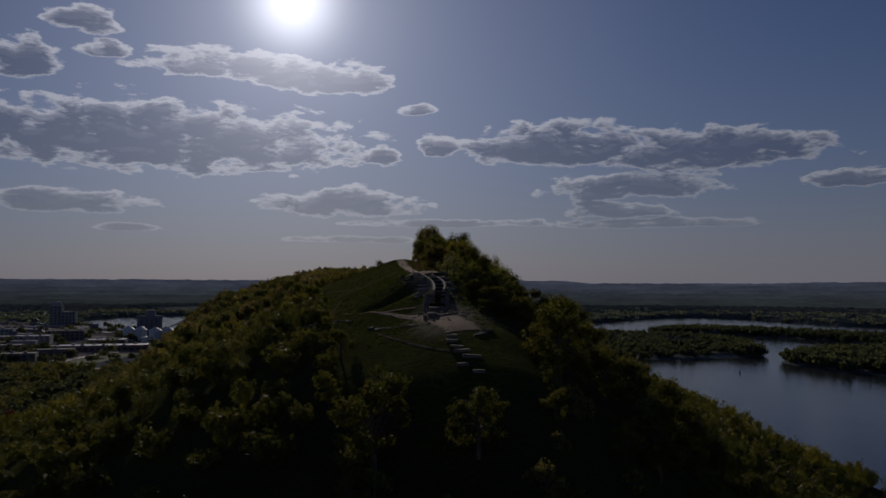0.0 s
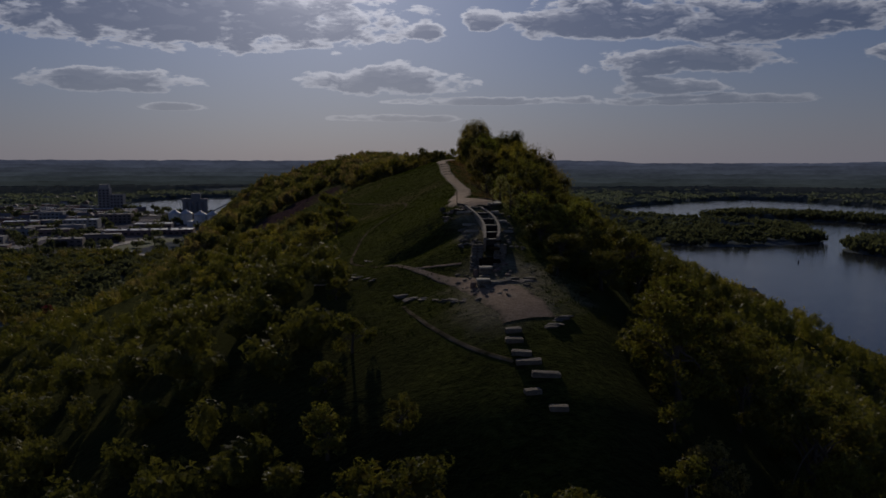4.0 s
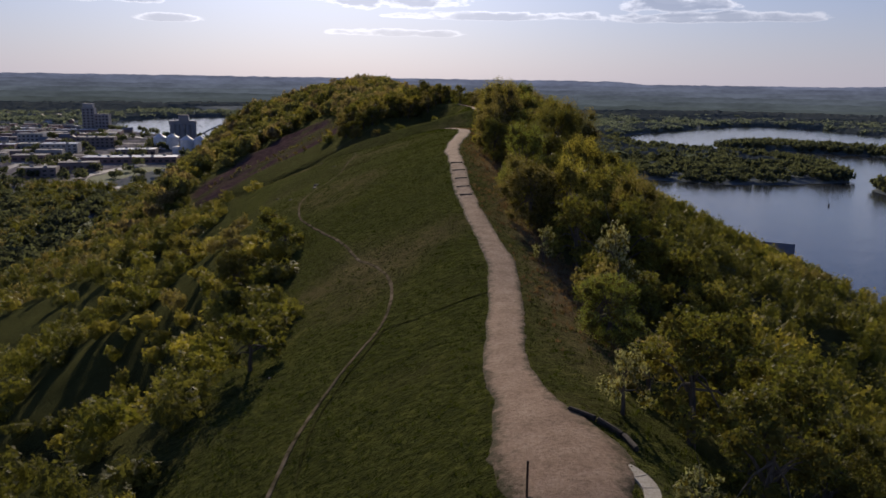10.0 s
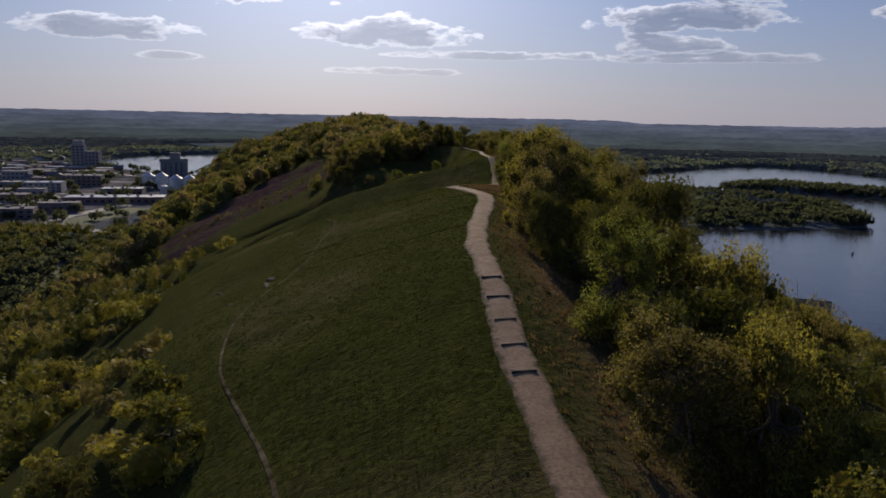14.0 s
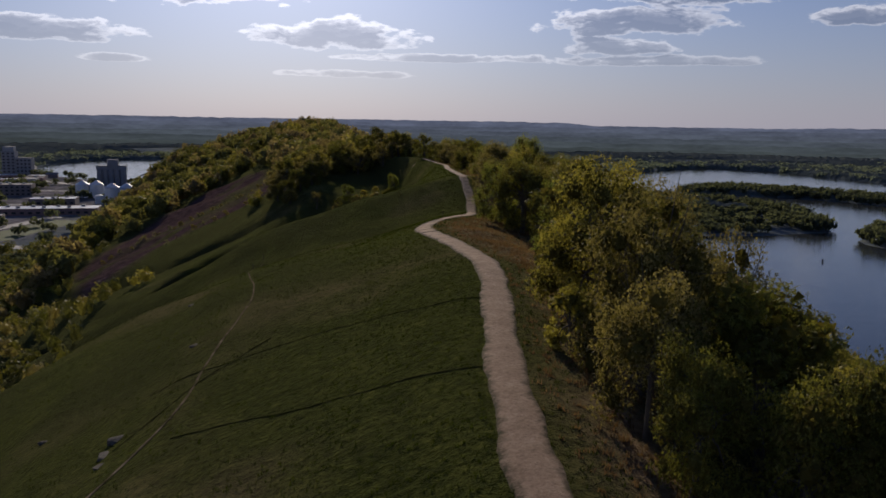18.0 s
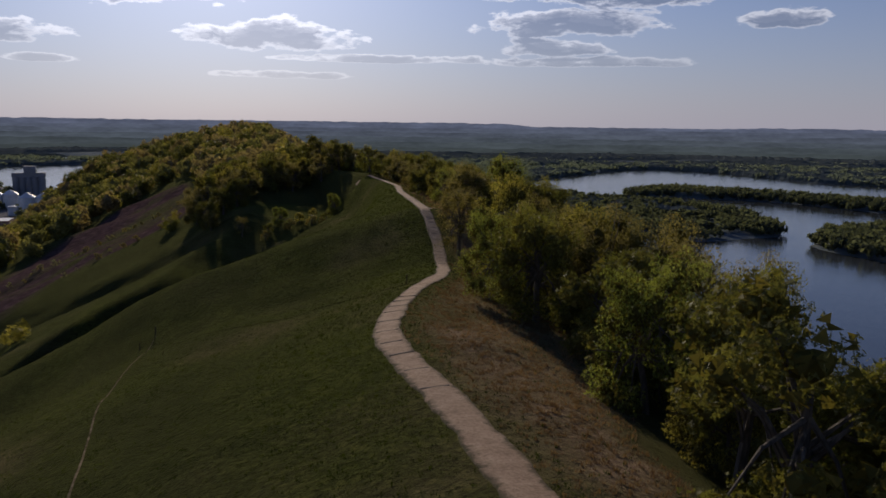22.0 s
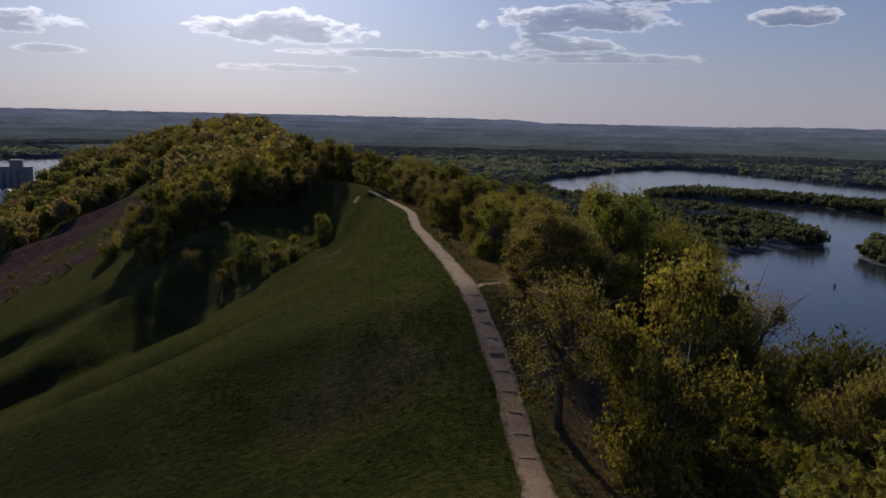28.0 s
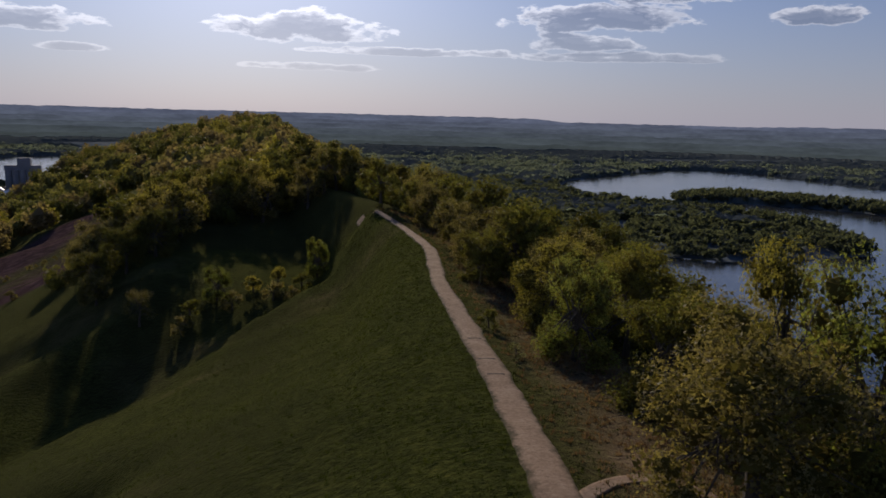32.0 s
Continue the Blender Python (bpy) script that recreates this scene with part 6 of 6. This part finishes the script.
for row in range(17):
    for col in range(11):
        u, v = -395 - col * 45 + own.uniform(-6, 6), 735 + row * 50 + own.uniform(-12, 12)
        x, y = u - (v - 760) * 0.14, v + (u + 420) * -0.12
        if own.random() < 0.25 or x < -0.62 * y or abs(x + 421) < 45 and abs(y - 1140) < 60 or math.hypot(x + 555, y - 1505) < 60 or float(wet(np.array([x]), np.array([y]))[0]) > -25:
            continue
        wall = own.choice((BRICK, BROWN, BROWN, GREYWALL))
        roof = own.choice((WHITEROOF, DARKROOF, DARKROOF, GREYWALL))
        look_of = {"red_brick": "red brick", "brown_brick": "brown brick", "grey_concrete_wall": "grey concrete"}[wall.name] + (" town block with a pale flat roof" if roof == WHITEROOF else " town block with a dull flat roof")
        building("town_block", look_of, x, y, own.uniform(22, 38), own.uniform(15, 26), own.uniform(4.5, 9), 8 + own.uniform(-2, 2), wall, roof, 1, 4, 0.5, own.choice((0, 1)))


def cylinder(radius, tall, cone=0.0, sides=20):
    bm = bmesh.new()
    bmesh.ops.create_cone(bm, cap_ends=True, segments=sides, radius1=radius, radius2=radius, depth=tall)
    bmesh.ops.translate(bm, vec=(0, 0, tall / 2), verts=bm.verts)
    if cone:
        bm2 = bmesh.ops.create_cone(bm, cap_ends=True, segments=sides, radius1=radius * 1.04, radius2=radius * 0.08, depth=cone)
        bmesh.ops.translate(bm, vec=(0, 0, tall + cone / 2 + 0.01), verts=bm2["verts"])
    return bm


elevator = tagged(new("grain_elevator"), "dark concrete grain elevator with a tall head house", "grain elevator")
elevator.matrix_basis = pose(-340, 1295, height_at(-340, 1295) - 0.3, 0, 0, 8)
for i in range(5):
    for j in range(2):
        ob = part("silo", cylinder(4.2, 25), SILO, elevator)
        ob.matrix_basis = pose(-16 + i * 8, -4 + j * 8, 0)
box_part("gallery", (42, 9, 6), (0, 0, 25.01), SILO, elevator)
box_part("head_house", (15, 10, 9), (2, 0, 31.02), SILO, elevator, "tall head house")
for x, y, r, tall in ((-326, 1112, 8.5, 16), (-309, 1112, 8.5, 16), (-275, 1055, 8.8, 17), (-258, 1055, 8.8, 17)):
    bin_ob = tagged(new("storage_bin"), "white round metal storage bin with a conical roof", "silo", "white storage bins")
    bin_ob.matrix_basis = pose(x, y, height_at(x, y) - 0.3)
    part("drum", cylinder(r, tall), WHITEWALL, bin_ob)
    part("roof", cylinder(r * 1.03, 0.3, 5.5), WHITEWALL, bin_ob).matrix_basis = pose(0, 0, tall + 0.01)
tank = tagged(part("tank", cylinder(5.2, 10, 1.2), WHITEWALL), "small white round tank by the warehouse", "tank")
tank.matrix_basis = pose(-282, 1028, height_at(-282, 1028) - 0.3)
conveyor = tagged(new("conveyor"), "dark loading tower with a sloping conveyor", "conveyor")
conveyor.matrix_basis = pose(-318, 1512, height_at(-318, 1512) - 0.3)
box_part("tower", (20, 14, 18), (0, 0, 0), SILO, conveyor)
box_part("cabin", (11, 9, 5), (3, 0, 18.01), SILO, conveyor)
ramp = box_part("belt", (2.2, 46, 2.4), (0, 0, -1.2), SILO, conveyor)
ramp.matrix_basis = pose(-26, -8, 10, 0, -26, 0) @ pose(0, 0, 0, 0, 0, 90)


def house(x, y, sx, sy, tall, turn, wall, roof, label):
    base = tagged(new("house"), label, "house")
    base.matrix_basis = pose(x, y, height_at(x, y) - 0.3, 0, 0, turn)
    box_part("wall", (sx, sy, tall), (0, 0, 0), wall, base)
    bm = bmesh.new()
    o, ridge_z = 0.5, tall + sx * 0.36
    v = [bm.verts.new(p) for p in ((-sx / 2 - o, -sy / 2 - o, tall - 0.15), (sx / 2 + o, -sy / 2 - o, tall - 0.15), (0, -sy / 2 - o, ridge_z), (-sx / 2 - o, sy / 2 + o, tall - 0.15), (sx / 2 + o, sy / 2 + o, tall - 0.15), (0, sy / 2 + o, ridge_z))]
    for f in ((0, 1, 2), (5, 4, 3), (0, 2, 5, 3), (2, 1, 4, 5), (1, 0, 3, 4)):
        bm.faces.new([v[i] for i in f])
    part("roof", bm, roof, base)
    for k in (-1, 1):
        box_part("window", (1.1, 0.1, 1.4), (k * sx * 0.22, -sy / 2 - 0.02, tall * 0.45), GLASS, base)
    return base


own = random.Random(21)
HOUSE_LOOKS = ((WHITEWALL, SHINGLE, "white house with a brown shingle roof"), (GREYWALL, DARKROOF, "grey house with a dark pitched roof"), (BRICK, SHINGLE, "small brick house with a shingle roof"), (BROWN, DARKROOF, "brown house among garden trees"))
placed = 0
while placed < 95:
    y = own.uniform(330, 2100)
    x = -own.uniform(0.2, 0.62) * y - 90
    if float(wet(np.array([x]), np.array([y]))[0]) > -12 or height_at(x, y) > 12 or y < 720 and x > -420 or (-480 < x < -230 and 690 < y < 1330):
        continue
    wall, roof, label = own.choice(HOUSE_LOOKS)
    house(x, y, own.uniform(8, 12), own.uniform(10, 18), own.uniform(4, 7), own.choice((8, 98)) + own.uniform(-6, 6), wall, roof, label)
    placed += 1

for name, points, half, mat, label in (
    ("road", [(-255, 955), (-284, 899), (-298, 838), (-310, 785), (-303, 749), (-280, 711), (-250, 696), (-215, 700)], 7, ASPHALT, "pale asphalt road curving round the green"),
    ("road", [(-255, 955), (-240, 1040), (-290, 1180), (-420, 1340), (-620, 1560)], 6, ASPHALT, "grey asphalt street along the river"),
    ("road", [(-310, 785), (-390, 928), (-450, 972), (-640, 1060)], 6, ASPHALT, "grey asphalt town street"),
    ("road", [(-226, 610), (-262, 500), (-331, 690), (-300, 760)], 5, ASPHALT, "asphalt street below the bluff"),
    ("road", [(-191, 356), (-187, 390), (-215, 520), (-235, 622)], 3.5, ASPHALT, "narrow pale road below the wooded slope"),
    ("parking_lot", [(-600, 1640), (-640, 1760), (-690, 1900)], 28, ASPHALT, "pale parking lot by the marina"),
    ("parking_lot", [(-365, 880), (-420, 990)], 22, ASPHALT, "grey parking lot behind the warehouse"),
    ("lawn", [(-172, 300), (-198, 400), (-210, 470), (-216, 545)], 13, LAWN, "mown grass strip at the foot of the bluff"),
    ("lawn", [(-285, 730), (-280, 800), (-262, 870)], 17, LAWN, "green lawn inside the curving road"),
    ("road", [(-395, 700), (-430, 1000), (-500, 1400), (-560, 1760)], 6, ASPHALT, "grey asphalt street through the town"),
    ("road", [(-520, 830), (-560, 1100), (-640, 1480)], 6, ASPHALT, "grey asphalt street through the town"),
    ("road", [(-360, 1015), (-520, 1000), (-700, 1120)], 6, ASPHALT, "grey asphalt cross street"),
    ("road", [(-340, 1200), (-520, 1215), (-760, 1250)], 6, ASPHALT, "grey asphalt cross street"),
    ("parking_lot", [(-470, 1080), (-480, 1120)], 24, ASPHALT, "grey parking lot between the town blocks"),
    ("pond", [(400, 2040), (480, 2055), (585, 2035)], 16, WATER, "thin pale strip of water in the floodplain"),
    ("pond", [(-740, 2420), (-560, 2440), (-420, 2400)], 30, WATER, "backwater beyond the harbour"),
    ("road", [(370, 2090), (600, 2083), (760, 2040)], 7, ASPHALT, "pale causeway road across the floodplain"),
):
    tagged(ribbon(name, along(points, 6.0), half, 0.45 if name != "lawn" else 0.3, mat, 0.05, across=5, camber=0.0), label, name.replace("_", " "), kind="structure")

CAR_PAINT = [plain_paint("car_paint_" + n, c, 0.3, 0.02) for n, c in (("white", (0.7, 0.7, 0.7)), ("dark", (0.03, 0.03, 0.035)), ("red", (0.3, 0.03, 0.03)), ("silver", (0.4, 0.41, 0.42)))]
TYRE = plain_paint("tyre_rubber", (0.03, 0.03, 0.03))
for i in range(28):
    car = tagged(new("car"), ("white", "dark", "red", "silver")[i % 4] + " car parked or driving in the town", "car", "cars of the town")
    x, y = ((-365 - own.uniform(0, 60), 870 + own.uniform(0, 120)), (-600 - own.uniform(0, 90), 1640 + own.uniform(0, 240)), own.choice([(-290, 868), (-303, 815), (-298, 740), (-268, 703), (-240, 697), (-233, 640)]))[i % 3]
    car.matrix_basis = pose(x, y, height_at(x, y) + 0.5, 0, 0, own.choice((10, 100)) + own.uniform(-5, 5))
    part("body", block(1.8, 4.5, 0.75, 0.15, (0, 0, 0.35)), CAR_PAINT[i % 4], car)
    part("cabin", block(1.6, 2.4, 0.6, 0.2, (0, -0.2, 1.11)), GLASS, car)
    for wx in (-0.85, 0.85):
        for wy in (-1.4, 1.4):
            wheel = part("wheel", cylinder(0.34, 0.2, 0, 10), TYRE, car)
            wheel.matrix_basis = pose(wx, wy, 0.34, 0, 90, 0)

boathouse = house(221, 420, 12, 17, 5.5, 62, BROWN, DARKROOF, "dark-roofed boathouse on the wooded river bank")
boathouse["category"] = "boathouse"
boathouse.location.z = 2.0
buoy = tagged(part("buoy", cylinder(0.7, 1.8, 1.0, 10), TYRE), "dark channel buoy floating on the river", "buoy")
buoy.matrix_basis = pose(374, 640, -0.4)
